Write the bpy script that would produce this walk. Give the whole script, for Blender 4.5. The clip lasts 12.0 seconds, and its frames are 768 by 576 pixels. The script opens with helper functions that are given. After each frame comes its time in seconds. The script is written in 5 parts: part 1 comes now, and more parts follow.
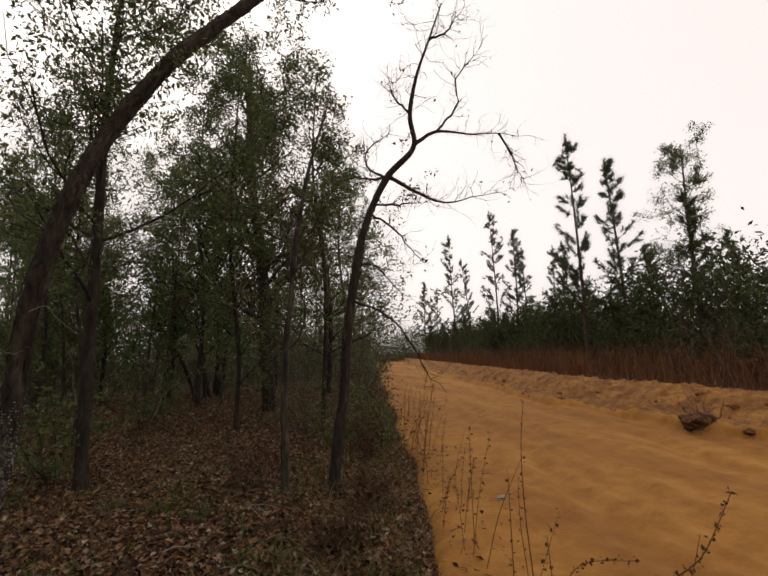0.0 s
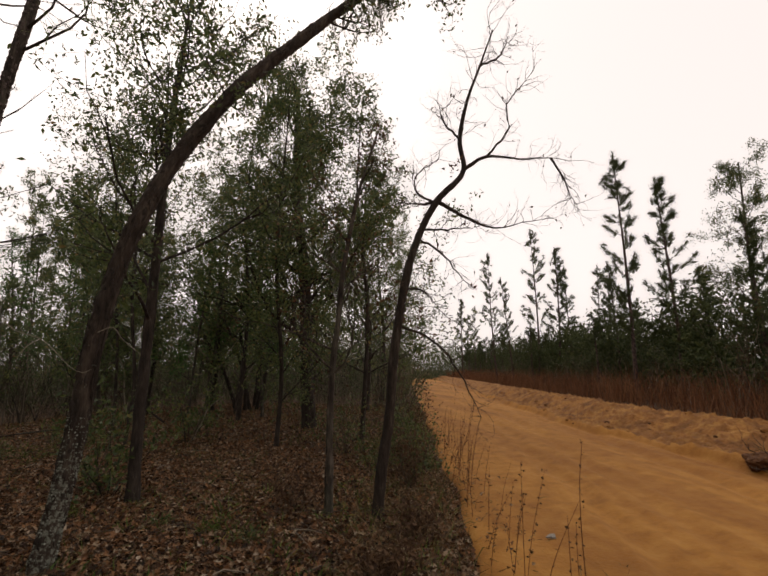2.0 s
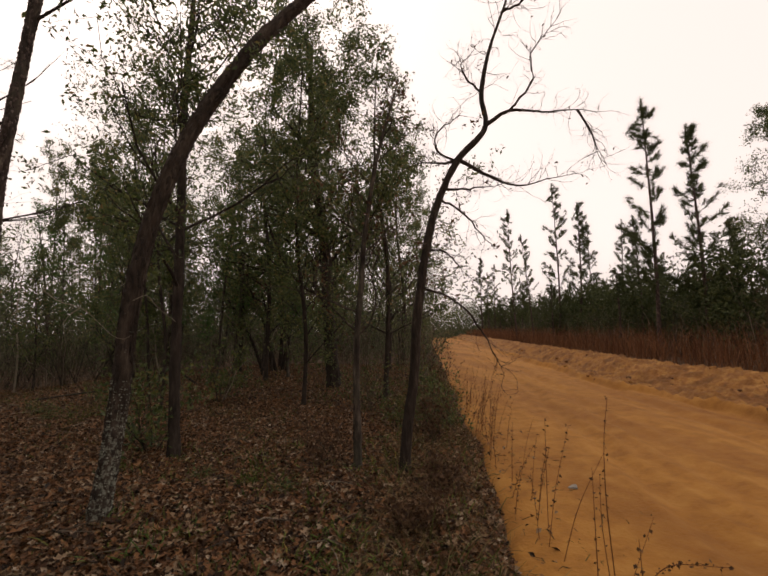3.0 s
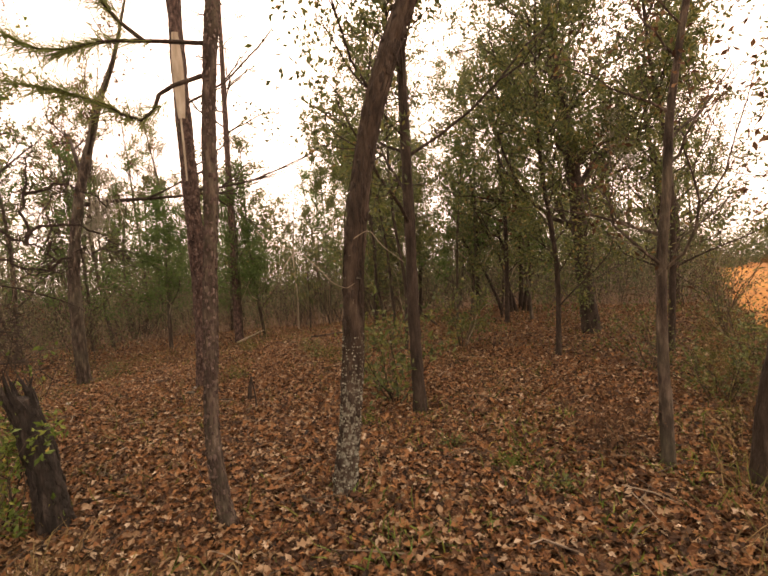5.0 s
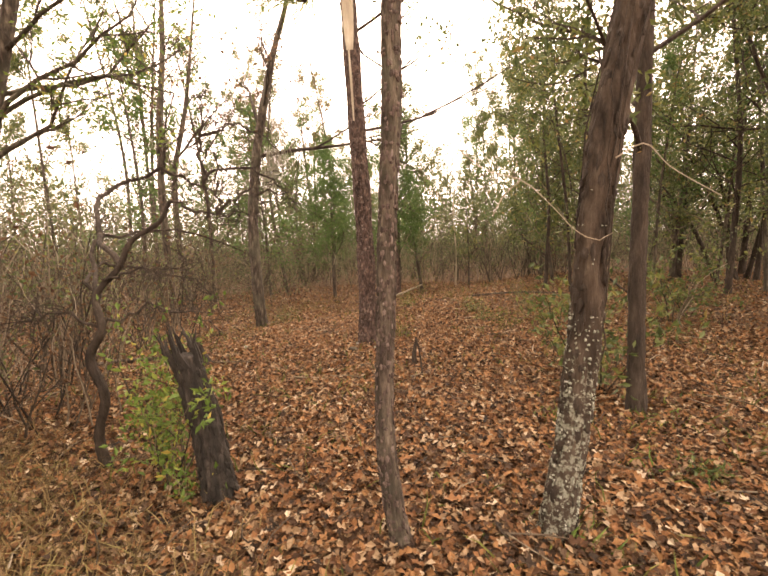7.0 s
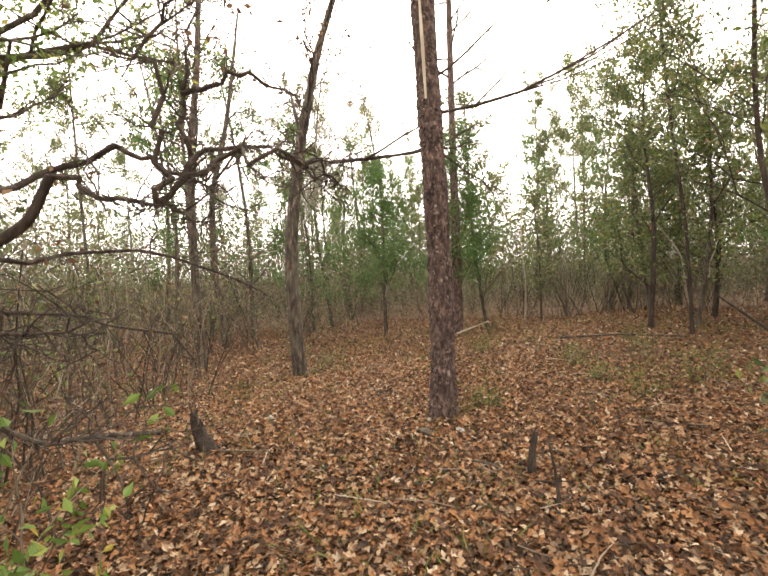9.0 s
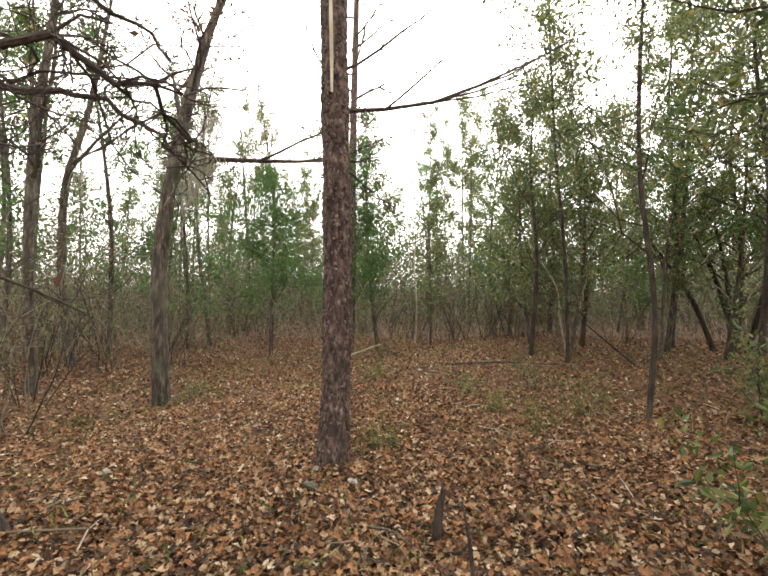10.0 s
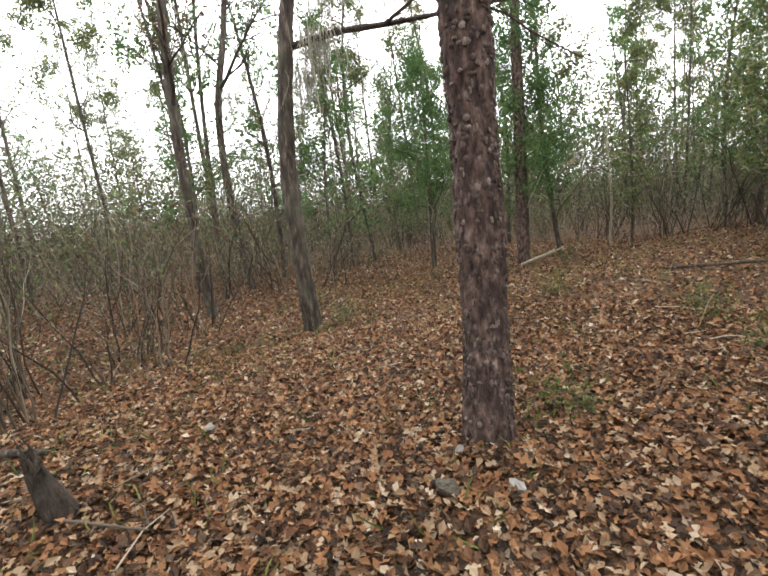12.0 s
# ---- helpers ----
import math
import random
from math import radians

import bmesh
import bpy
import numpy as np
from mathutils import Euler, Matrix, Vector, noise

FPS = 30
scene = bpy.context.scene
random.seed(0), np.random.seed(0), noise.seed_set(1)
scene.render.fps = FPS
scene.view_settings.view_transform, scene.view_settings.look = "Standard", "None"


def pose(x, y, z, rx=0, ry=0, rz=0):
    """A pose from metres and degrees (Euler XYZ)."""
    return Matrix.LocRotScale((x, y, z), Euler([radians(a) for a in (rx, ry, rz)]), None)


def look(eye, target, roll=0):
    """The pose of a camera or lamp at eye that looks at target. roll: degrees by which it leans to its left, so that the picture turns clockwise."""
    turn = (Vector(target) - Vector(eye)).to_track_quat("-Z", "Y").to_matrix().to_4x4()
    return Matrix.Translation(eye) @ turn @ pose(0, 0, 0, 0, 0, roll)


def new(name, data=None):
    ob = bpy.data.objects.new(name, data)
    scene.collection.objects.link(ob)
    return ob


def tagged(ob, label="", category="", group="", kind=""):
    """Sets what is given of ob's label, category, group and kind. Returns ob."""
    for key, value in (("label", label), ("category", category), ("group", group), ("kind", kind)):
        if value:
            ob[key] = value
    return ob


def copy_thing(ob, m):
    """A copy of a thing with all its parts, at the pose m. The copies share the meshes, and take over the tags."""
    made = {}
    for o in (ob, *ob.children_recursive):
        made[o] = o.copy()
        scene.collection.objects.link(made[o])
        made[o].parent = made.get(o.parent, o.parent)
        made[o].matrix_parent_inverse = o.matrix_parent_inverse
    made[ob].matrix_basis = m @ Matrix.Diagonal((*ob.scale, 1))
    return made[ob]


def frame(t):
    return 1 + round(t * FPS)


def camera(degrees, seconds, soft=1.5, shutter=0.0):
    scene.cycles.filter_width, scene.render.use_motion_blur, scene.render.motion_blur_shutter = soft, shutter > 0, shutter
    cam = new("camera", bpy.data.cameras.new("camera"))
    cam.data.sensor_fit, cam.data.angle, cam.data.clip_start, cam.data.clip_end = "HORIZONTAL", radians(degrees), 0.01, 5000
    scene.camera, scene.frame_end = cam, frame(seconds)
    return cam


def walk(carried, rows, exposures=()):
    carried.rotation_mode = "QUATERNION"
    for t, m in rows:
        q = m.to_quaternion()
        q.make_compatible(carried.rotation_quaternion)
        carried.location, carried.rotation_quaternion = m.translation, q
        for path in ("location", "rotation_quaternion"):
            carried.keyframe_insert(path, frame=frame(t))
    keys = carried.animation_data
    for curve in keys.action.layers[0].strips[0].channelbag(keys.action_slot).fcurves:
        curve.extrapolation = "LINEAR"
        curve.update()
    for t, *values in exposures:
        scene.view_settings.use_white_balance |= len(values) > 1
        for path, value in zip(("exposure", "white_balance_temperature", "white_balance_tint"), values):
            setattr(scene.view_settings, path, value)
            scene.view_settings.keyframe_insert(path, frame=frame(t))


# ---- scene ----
cam = camera(82.0, 12.0, soft=1.8)
walk(cam, [
    (0, pose(-0.817, 0.340, 1.441, 98.47, 2.17, -15.57)),
    (0.5, pose(-0.840, 0.354, 1.449, 98.59, 1.34, -16.35)),
    (1, pose(-0.861, 0.357, 1.464, 98.56, 1.32, -15.69)),
    (1.5, pose(-0.885, 0.399, 1.496, 99.31, 0.17, -13.94)),
    (2, pose(-0.929, 0.360, 1.543, 100.52, 0.20, -11.16)),
    (2.5, pose(-0.953, 0.325, 1.556, 97.16, 1.23, -10.98)),
    (3, pose(-0.978, 0.340, 1.558, 95.44, 1.20, -8.64)),
    (3.5, pose(-1.022, 0.501, 1.559, 90.14, 1.88, 2.50)),
    (3.7, pose(-1.071, 0.638, 1.537, 89.56, 2.56, 6.34)),
    (5.3, pose(-1.291, 1.596, 1.595, 88.85, 3.03, 23.76)),
    (5.5, pose(-1.329, 1.631, 1.605, 89.47, 2.40, 25.86)),
    (6, pose(-1.580, 1.807, 1.587, 89.08, 1.39, 28.98)),
    (6.5, pose(-1.828, 1.957, 1.598, 88.32, 2.37, 35.05)),
    (7, pose(-1.922, 2.111, 1.559, 83.92, 2.35, 40.32)),
    (7.5, pose(-2.133, 2.470, 1.548, 86.96, 0.99, 45.30)),
    (7.7, pose(-2.229, 2.530, 1.550, 86.57, -0.04, 50.29)),
    (9.3, pose(-3.582, 3.436, 1.574, 88.49, 2.28, 45.36)),
    (9.5, pose(-3.668, 3.511, 1.601, 92.00, -0.89, 44.01)),
    (10, pose(-3.788, 3.702, 1.581, 90.04, -0.75, 32.16)),
    (10.5, pose(-4.081, 4.087, 1.531, 87.65, 1.96, 39.79)),
    (11, pose(-4.199, 4.242, 1.543, 85.85, 1.77, 44.12)),
    (11.5, pose(-4.328, 4.527, 1.484, 85.18, 2.91, 46.59)),
    (12, pose(-4.526, 4.907, 1.437, 79.07, 5.90, 54.20)),
], exposures=[
    (0.0, -0.40, 7200, 16), (3.0, -0.38, 7800, 22), (3.7, 0.02, 9200, 32), (5.3, 1.42, 10300, 32), (6.5, 1.96, 9900, 28),
    (7.5, 2.24, 9000, 23), (9.3, 2.17, 7500, 13), (10.5, 1.88, 6900, 8), (12.0, 1.90, 6500, 9),
])

# ---------------------------------------------------------------- sky and sun
world = bpy.data.worlds.new("overcast")
scene.world = world
world.use_nodes = True
wn, wl = world.node_tree.nodes, world.node_tree.links
SUN_UP, SUN_TURN = radians(48), radians(-15)
sky = wn.new("ShaderNodeTexSky")
sky.sky_type, sky.sun_disc = "NISHITA", False
sky.sun_elevation, sky.sun_rotation = SUN_UP, SUN_TURN
sky.dust_density, sky.air_density = 4.0, 1.0
grey = wn.new("ShaderNodeHueSaturation")
grey.inputs["Saturation"].default_value = 0.12
grey.inputs["Value"].default_value = 0.10
cloud = wn.new("ShaderNodeMix")
cloud.data_type = "RGBA"
cloud.inputs[0].default_value = 0.75
cloud.inputs[7].default_value = (0.96, 0.97, 1.0, 1)
wl.new(sky.outputs[0], grey.inputs["Color"])
wl.new(grey.outputs[0], cloud.inputs[6])
wl.new(cloud.outputs[2], wn["Background"].inputs["Color"])
wn["Background"].inputs["Strength"].default_value = 1.5
sun_data = bpy.data.lights.new("sun", "SUN")
sun_data.energy, sun_data.angle, sun_data.color = 0.3, radians(40), (1.0, 0.96, 0.9)
sun = new("sun", sun_data)
sun.matrix_world = look((10 * math.sin(SUN_TURN), 10 * math.cos(SUN_TURN), 11.1), (0, 0, 0))


# ---------------------------------------------------------------- materials
def ramp_stops(node, stops):
    el = node.color_ramp.elements
    while len(el) > 1:
        el.remove(el[-1])
    el[0].position, el[0].color = stops[0][0], (*stops[0][1], 1)
    for p, c in stops[1:]:
        e = el.new(p)
        e.color = (*c, 1)


def material(name, stops, scale=8.0, stretch=(1, 1, 1), rough=0.9, bump=0.4, bump_scale=40.0, by="noise",
             second=None, dist=0.01, gloss=0.25, through_light=0.0):
    """Noise-coloured surface. by: noise over the object's space, or random per island or per object."""
    m = bpy.data.materials.new(name)
    m.use_nodes = True
    n, l = m.node_tree.nodes, m.node_tree.links
    p = n["Principled BSDF"]
    p.inputs["Roughness"].default_value = rough
    p.inputs["Specular IOR Level"].default_value = gloss
    geo = n.new("ShaderNodeNewGeometry")
    mapping = n.new("ShaderNodeMapping")
    mapping.inputs["Scale"].default_value = stretch
    l.new(geo.outputs["Position"], mapping.inputs["Vector"])
    ramp = n.new("ShaderNodeValToRGB")
    ramp_stops(ramp, stops)
    noise_a = n.new("ShaderNodeTexNoise")
    noise_a.inputs["Scale"].default_value, noise_a.inputs["Detail"].default_value = scale, 6
    noise_a.inputs["Roughness"].default_value = 0.65
    l.new(mapping.outputs[0], noise_a.inputs["Vector"])
    if by == "island":
        l.new(geo.outputs["Random Per Island"], ramp.inputs[0])
    elif by == "object":
        info = n.new("ShaderNodeObjectInfo")
        l.new(info.outputs["Random"], ramp.inputs[0])
    else:
        spread = n.new("ShaderNodeMapRange")
        spread.inputs[1].default_value, spread.inputs[2].default_value = 0.28, 0.72
        l.new(noise_a.outputs[0], spread.inputs[0])
        l.new(spread.outputs[0], ramp.inputs[0])
    colour = ramp.outputs[0]
    if second:
        # large stains over the fine grain
        s_scale, s_colour, s_amount, s_stretch = second
        m2 = n.new("ShaderNodeMapping")
        m2.inputs["Scale"].default_value = s_stretch
        l.new(geo.outputs["Position"], m2.inputs["Vector"])
        nb = n.new("ShaderNodeTexNoise")
        nb.inputs["Scale"].default_value, nb.inputs["Detail"].default_value = s_scale, 4
        l.new(m2.outputs[0], nb.inputs["Vector"])
        rb = n.new("ShaderNodeMapRange")
        rb.inputs[1].default_value, rb.inputs[2].default_value = 0.42, 0.68
        rb.inputs[4].default_value = s_amount
        l.new(nb.outputs[0], rb.inputs[0])
        mx = n.new("ShaderNodeMix")
        mx.data_type = "RGBA"
        l.new(rb.outputs[0], mx.inputs[0])
        l.new(colour, mx.inputs[6])
        mx.inputs[7].default_value = (*s_colour, 1)
        colour = mx.outputs[2]
    l.new(colour, p.inputs["Base Color"])
    if bump:
        nz = n.new("ShaderNodeTexNoise")
        nz.inputs["Scale"].default_value, nz.inputs["Detail"].default_value = bump_scale, 5
        l.new(mapping.outputs[0], nz.inputs["Vector"])
        b = n.new("ShaderNodeBump")
        b.inputs["Strength"].default_value, b.inputs["Distance"].default_value = bump, dist
        l.new(nz.outputs[0], b.inputs["Height"])
        l.new(b.outputs[0], p.inputs["Normal"])
    if through_light:
        tr = n.new("ShaderNodeBsdfTranslucent")
        l.new(colour, tr.inputs[0])
        ms = n.new("ShaderNodeMixShader")
        ms.inputs[0].default_value = through_light
        l.new(p.outputs[0], ms.inputs[1])
        l.new(tr.outputs[0], ms.inputs[2])
        l.new(ms.outputs[0], n["Material Output"].inputs["Surface"])
    return m


M_SAND = material("orange_sand", [(0.0, (0.22, 0.093, 0.016)), (0.5, (0.33, 0.145, 0.028)), (1.0, (0.41, 0.20, 0.048))], 3.0,
                  second=(0.9, (0.17, 0.062, 0.012), 0.75, (1.0, 0.10, 1)), bump=0.6, bump_scale=26, dist=0.02)
M_BANK = material("crumbling_bank_sand", [(0.0, (0.16, 0.06, 0.014)), (0.5, (0.28, 0.125, 0.032)), (1.0, (0.38, 0.20, 0.06))], 5.0,
                  second=(2.2, (0.09, 0.032, 0.010), 0.8, (1, 1, 1)), bump=0.9, bump_scale=14, dist=0.05)
M_GROUND = material("leaf_mould", [(0.0, (0.012, 0.007, 0.004)), (0.4, (0.050, 0.025, 0.012)), (0.7, (0.13, 0.068, 0.032)), (1.0, (0.24, 0.15, 0.085))], 48.0,
                    second=(0.5, (0.062, 0.036, 0.016), 0.45, (1, 1, 1)), bump=1.0, bump_scale=40, dist=0.07)
LITTER = [(0.0, (0.012, 0.008, 0.005)), (0.2, (0.061, 0.028, 0.013)), (0.42, (0.158, 0.069, 0.028)), (0.62, (0.240, 0.121, 0.052)), (0.70, (0.036, 0.020, 0.013)), (0.84, (0.219, 0.138, 0.078)), (0.95, (0.275, 0.195, 0.121)), (1.0, (0.388, 0.314, 0.230))]
M_LITTER = material("fallen_oak_leaves", LITTER, by="island", rough=0.75, bump=0.3, bump_scale=60, through_light=0.12)
M_LEAF_PART = material("fallen_oak_leaf", LITTER, by="object", rough=0.75, bump=0.3, bump_scale=60, through_light=0.12)
M_BARK = material("grey_brown_bark", [(0.0, (0.009, 0.007, 0.006)), (0.45, (0.039, 0.029, 0.022)), (0.75, (0.098, 0.076, 0.059)), (1.0, (0.196, 0.161, 0.127))], 22.0, (1, 1, 0.25),
                  bump=1.0, bump_scale=30, dist=0.03, second=(2.5, (0.10, 0.10, 0.07), 0.4, (1, 1, 1)))
M_ARCH = material("lichened_bark", [(0.0, (0.012, 0.009, 0.007)), (0.5, (0.045, 0.032, 0.023)), (1.0, (0.10, 0.076, 0.056))], 14.0, (1, 1, 0.3), bump=1.0, bump_scale=30, dist=0.03)


def add_lichen(m, colour, low, high, scale):
    """Pale mottling that thins out between two heights of the trunk."""
    n, l = m.node_tree.nodes, m.node_tree.links
    p = n["Principled BSDF"]
    old = p.inputs["Base Color"].links[0].from_socket
    co = n.new("ShaderNodeTexCoord")
    sep = n.new("ShaderNodeSeparateXYZ")
    l.new(co.outputs["Object"], sep.inputs[0])
    fade = n.new("ShaderNodeMapRange")
    fade.inputs[1].default_value, fade.inputs[2].default_value = low, high
    fade.inputs[3].default_value, fade.inputs[4].default_value = 0.0, 0.22
    l.new(sep.outputs[2], fade.inputs[0])
    spots = n.new("ShaderNodeTexNoise")
    spots.inputs["Scale"].default_value, spots.inputs["Detail"].default_value, spots.inputs["Roughness"].default_value = scale, 5, 0.7
    l.new(co.outputs["Object"], spots.inputs["Vector"])
    less = n.new("ShaderNodeMath")
    less.operation = "SUBTRACT"
    l.new(spots.outputs[0], less.inputs[0])
    l.new(fade.outputs[0], less.inputs[1])
    edge = n.new("ShaderNodeMapRange")
    edge.inputs[1].default_value, edge.inputs[2].default_value = 0.50, 0.56
    l.new(less.outputs[0], edge.inputs[0])
    mx = n.new("ShaderNodeMix")
    mx.data_type = "RGBA"
    l.new(edge.outputs[0], mx.inputs[0])
    l.new(old, mx.inputs[6])
    mx.inputs[7].default_value = (*colour, 1)
    l.new(mx.outputs[2], p.inputs["Base Color"])


add_lichen(M_ARCH, (0.20, 0.205, 0.165), 0.65, 1.25, 34.0)
M_DARK = material("dark_bark", [(0.0, (0.011, 0.008, 0.006)), (0.6, (0.038, 0.028, 0.021)), (1.0, (0.075, 0.058, 0.044))], 16.0, (1, 1, 0.3),
                  bump=1.0, bump_scale=30, dist=0.03)
M_PINE = material("flaky_pine_bark", [(0.0, (0.010, 0.007, 0.006)), (0.4, (0.043, 0.028, 0.023)), (0.75, (0.116, 0.075, 0.062)), (1.0, (0.232, 0.171, 0.145))], 24.0, (1, 1, 0.45),
                  bump=1.0, bump_scale=24, dist=0.03)
M_FLAKE = material("bark_flakes", [(0.0, (0.032, 0.022, 0.019)), (0.5, (0.072, 0.050, 0.042)), (0.9, (0.115, 0.085, 0.074)), (1.0, (0.160, 0.128, 0.112))], by="island", bump=0.6, bump_scale=60)
M_LICHEN = material("pale_lichen", [(0.0, (0.13, 0.14, 0.11)), (0.6, (0.22, 0.235, 0.19)), (1.0, (0.33, 0.335, 0.285))], by="island", bump=0.6, bump_scale=120)
M_WOOD = material("bare_weathered_wood", [(0.0, (0.20, 0.16, 0.115)), (0.6, (0.36, 0.31, 0.24)), (1.0, (0.50, 0.46, 0.38))], 9.0, (1, 1, 0.2), bump=0.5)
M_TWIG = material("dry_twigs", [(0.0, (0.02, 0.015, 0.011)), (0.55, (0.075, 0.057, 0.04)), (0.85, (0.16, 0.128, 0.092)), (1.0, (0.30, 0.255, 0.20))], by="island", bump=0)
M_PALE = material("pale_vine", [(0.0, (0.17, 0.14, 0.10)), (1.0, (0.32, 0.275, 0.21))], 20.0, bump=0.3)
M_OAK = material("evergreen_leaves", [(0.0, (0.03, 0.05, 0.014)), (0.4, (0.065, 0.098, 0.025)), (0.8, (0.11, 0.135, 0.036)), (0.95, (0.17, 0.165, 0.045)), (1.0, (0.22, 0.13, 0.05))],
                 by="island", rough=0.45, bump=0, gloss=0.5, through_light=0.42)
M_NEEDLE = material("pine_needles", [(0.0, (0.026, 0.038, 0.013)), (0.6, (0.055, 0.070, 0.024)), (1.0, (0.095, 0.105, 0.036))], by="island", rough=0.6, bump=0, gloss=0.15, through_light=0.2)
M_SPRAY = material("fresh_needles", [(0.0, (0.07, 0.11, 0.025)), (0.6, (0.13, 0.18, 0.045)), (1.0, (0.21, 0.24, 0.07))], by="island", rough=0.5, bump=0, gloss=0.4, through_light=0.35)
M_JUNIPER = material("cedar_foliage", [(0.0, (0.03, 0.07, 0.018)), (0.6, (0.06, 0.125, 0.03)), (1.0, (0.11, 0.17, 0.05))], by="island", rough=0.6, bump=0, through_light=0.25)
M_BRIGHT = material("yellow_green_leaves", [(0.0, (0.055, 0.10, 0.02)), (0.6, (0.10, 0.165, 0.034)), (0.92, (0.19, 0.23, 0.05)), (1.0, (0.34, 0.25, 0.06))], by="island", rough=0.5, bump=0, through_light=0.35)
M_DEADLEAF = material("withered_hanging_leaves", [(0.0, (0.05, 0.027, 0.016)), (0.6, (0.10, 0.055, 0.03)), (1.0, (0.18, 0.11, 0.06))], by="island", bump=0, through_light=0.25)
M_GRASS = material("dry_grass", [(0.0, (0.06, 0.04, 0.02)), (0.5, (0.15, 0.102, 0.048)), (0.85, (0.26, 0.19, 0.095)), (1.0, (0.10, 0.105, 0.033))], by="island", bump=0, through_light=0.2)
M_SEDGE = material("red_brown_sedge", [(0.0, (0.07, 0.027, 0.012)), (0.6, (0.15, 0.060, 0.026)), (1.0, (0.25, 0.12, 0.055))], by="island", bump=0, through_light=0.2)
M_GREEN = material("green_grass", [(0.0, (0.04, 0.06, 0.014)), (0.6, (0.085, 0.11, 0.025)), (1.0, (0.17, 0.17, 0.05))], by="island", bump=0, through_light=0.3)
M_MOSS = material("spanish_moss", [(0.0, (0.16, 0.15, 0.115)), (0.6, (0.25, 0.24, 0.185)), (1.0, (0.33, 0.32, 0.25))], by="island", bump=0, through_light=0.2)
# Paler, greyer greens for distant leaves: the haze is painted into the colour.
M_HAZED = material("hazed_foliage", [(0.0, (0.045, 0.062, 0.026)), (0.5, (0.085, 0.108, 0.05)), (0.85, (0.125, 0.14, 0.07)), (1.0, (0.16, 0.12, 0.075))], by="island", rough=0.6, bump=0, through_light=0.4)
M_CHAR = material("charred_bark", [(0.0, (0.008, 0.007, 0.006)), (0.6, (0.030, 0.025, 0.021)), (1.0, (0.08, 0.064, 0.052))], 22.0, (1, 1, 0.3), bump=1.0, bump_scale=35, dist=0.03)
M_WHITE = material("pale_scrap", [(0.0, (0.16, 0.145, 0.12)), (1.0, (0.30, 0.285, 0.255))], 30.0, bump=0.3)


# ---------------------------------------------------------------- mesh helpers
class Geo:
    """Collects vertices and faces of one mesh."""

    def __init__(self):
        self.v, self.f, self.count = [], {3: [], 4: []}, 0

    def add(self, verts, faces):
        verts, faces = np.asarray(verts, float).reshape(-1, 3), np.asarray(faces, int)
        self.v.append(verts)
        self.f[faces.shape[1]].append(faces + self.count)
        self.count += len(verts)

    def mesh(self, name, mat, smooth=False):
        v = np.concatenate(self.v) if self.v else np.zeros((0, 3))
        t = np.concatenate(self.f[3]) if self.f[3] else np.zeros((0, 3), int)
        q = np.concatenate(self.f[4]) if self.f[4] else np.zeros((0, 4), int)
        me = bpy.data.meshes.new(name)
        me.vertices.add(len(v))
        me.vertices.foreach_set("co", v.ravel())
        idx = np.concatenate([t.ravel(), q.ravel()])
        total = np.concatenate([np.full(len(t), 3), np.full(len(q), 4)])
        start = np.concatenate([[0], np.cumsum(total)[:-1]]) if len(total) else total
        me.loops.add(len(idx))
        me.loops.foreach_set("vertex_index", idx)
        me.polygons.add(len(total))
        me.polygons.foreach_set("loop_start", start)
        me.polygons.foreach_set("use_smooth", np.full(len(total), smooth))
        me.materials.append(mat)
        me.update(calc_edges=True)
        me.validate()
        return me


def thing(name, place, label, category, group="", kind=""):
    ob = new(name)
    ob.empty_display_size = 0.1
    ob.matrix_basis = pose(*place)
    return tagged(ob, label, category, group, kind)


def part(name, geo, mat, parent, label="", smooth=False):
    """Links a Geo as one mesh object under a thing or a part, in the thing's own space."""
    ob = new(name, geo.mesh(name, mat, smooth))
    ob.parent = parent
    return tagged(ob, label) if label else ob


def single(name, geo, mat, label, category, kind="", group="", smooth=False):
    return tagged(new(name, geo.mesh(name, mat, smooth)), label, category, group, kind)


def spline(points, n):
    """n points along a smooth curve through the given ones."""
    p = np.asarray(points, float)
    if len(p) == 2:
        return p[0] + (p[1] - p[0]) * np.linspace(0, 1, n)[:, None]
    d = np.concatenate([[0], np.cumsum(np.linalg.norm(np.diff(p, axis=0), axis=1))])
    tan = np.gradient(p, d, axis=0)
    s = np.linspace(0, d[-1], n)
    i = np.clip(np.searchsorted(d, s, side="right") - 1, 0, len(p) - 2)
    h = (d[i + 1] - d[i])[:, None]
    u = ((s - d[i])[:, None]) / h
    return ((2 * u**3 - 3 * u**2 + 1) * p[i] + (u**3 - 2 * u**2 + u) * h * tan[i]
            + (-2 * u**3 + 3 * u**2) * p[i + 1] + (u**3 - u**2) * h * tan[i + 1])


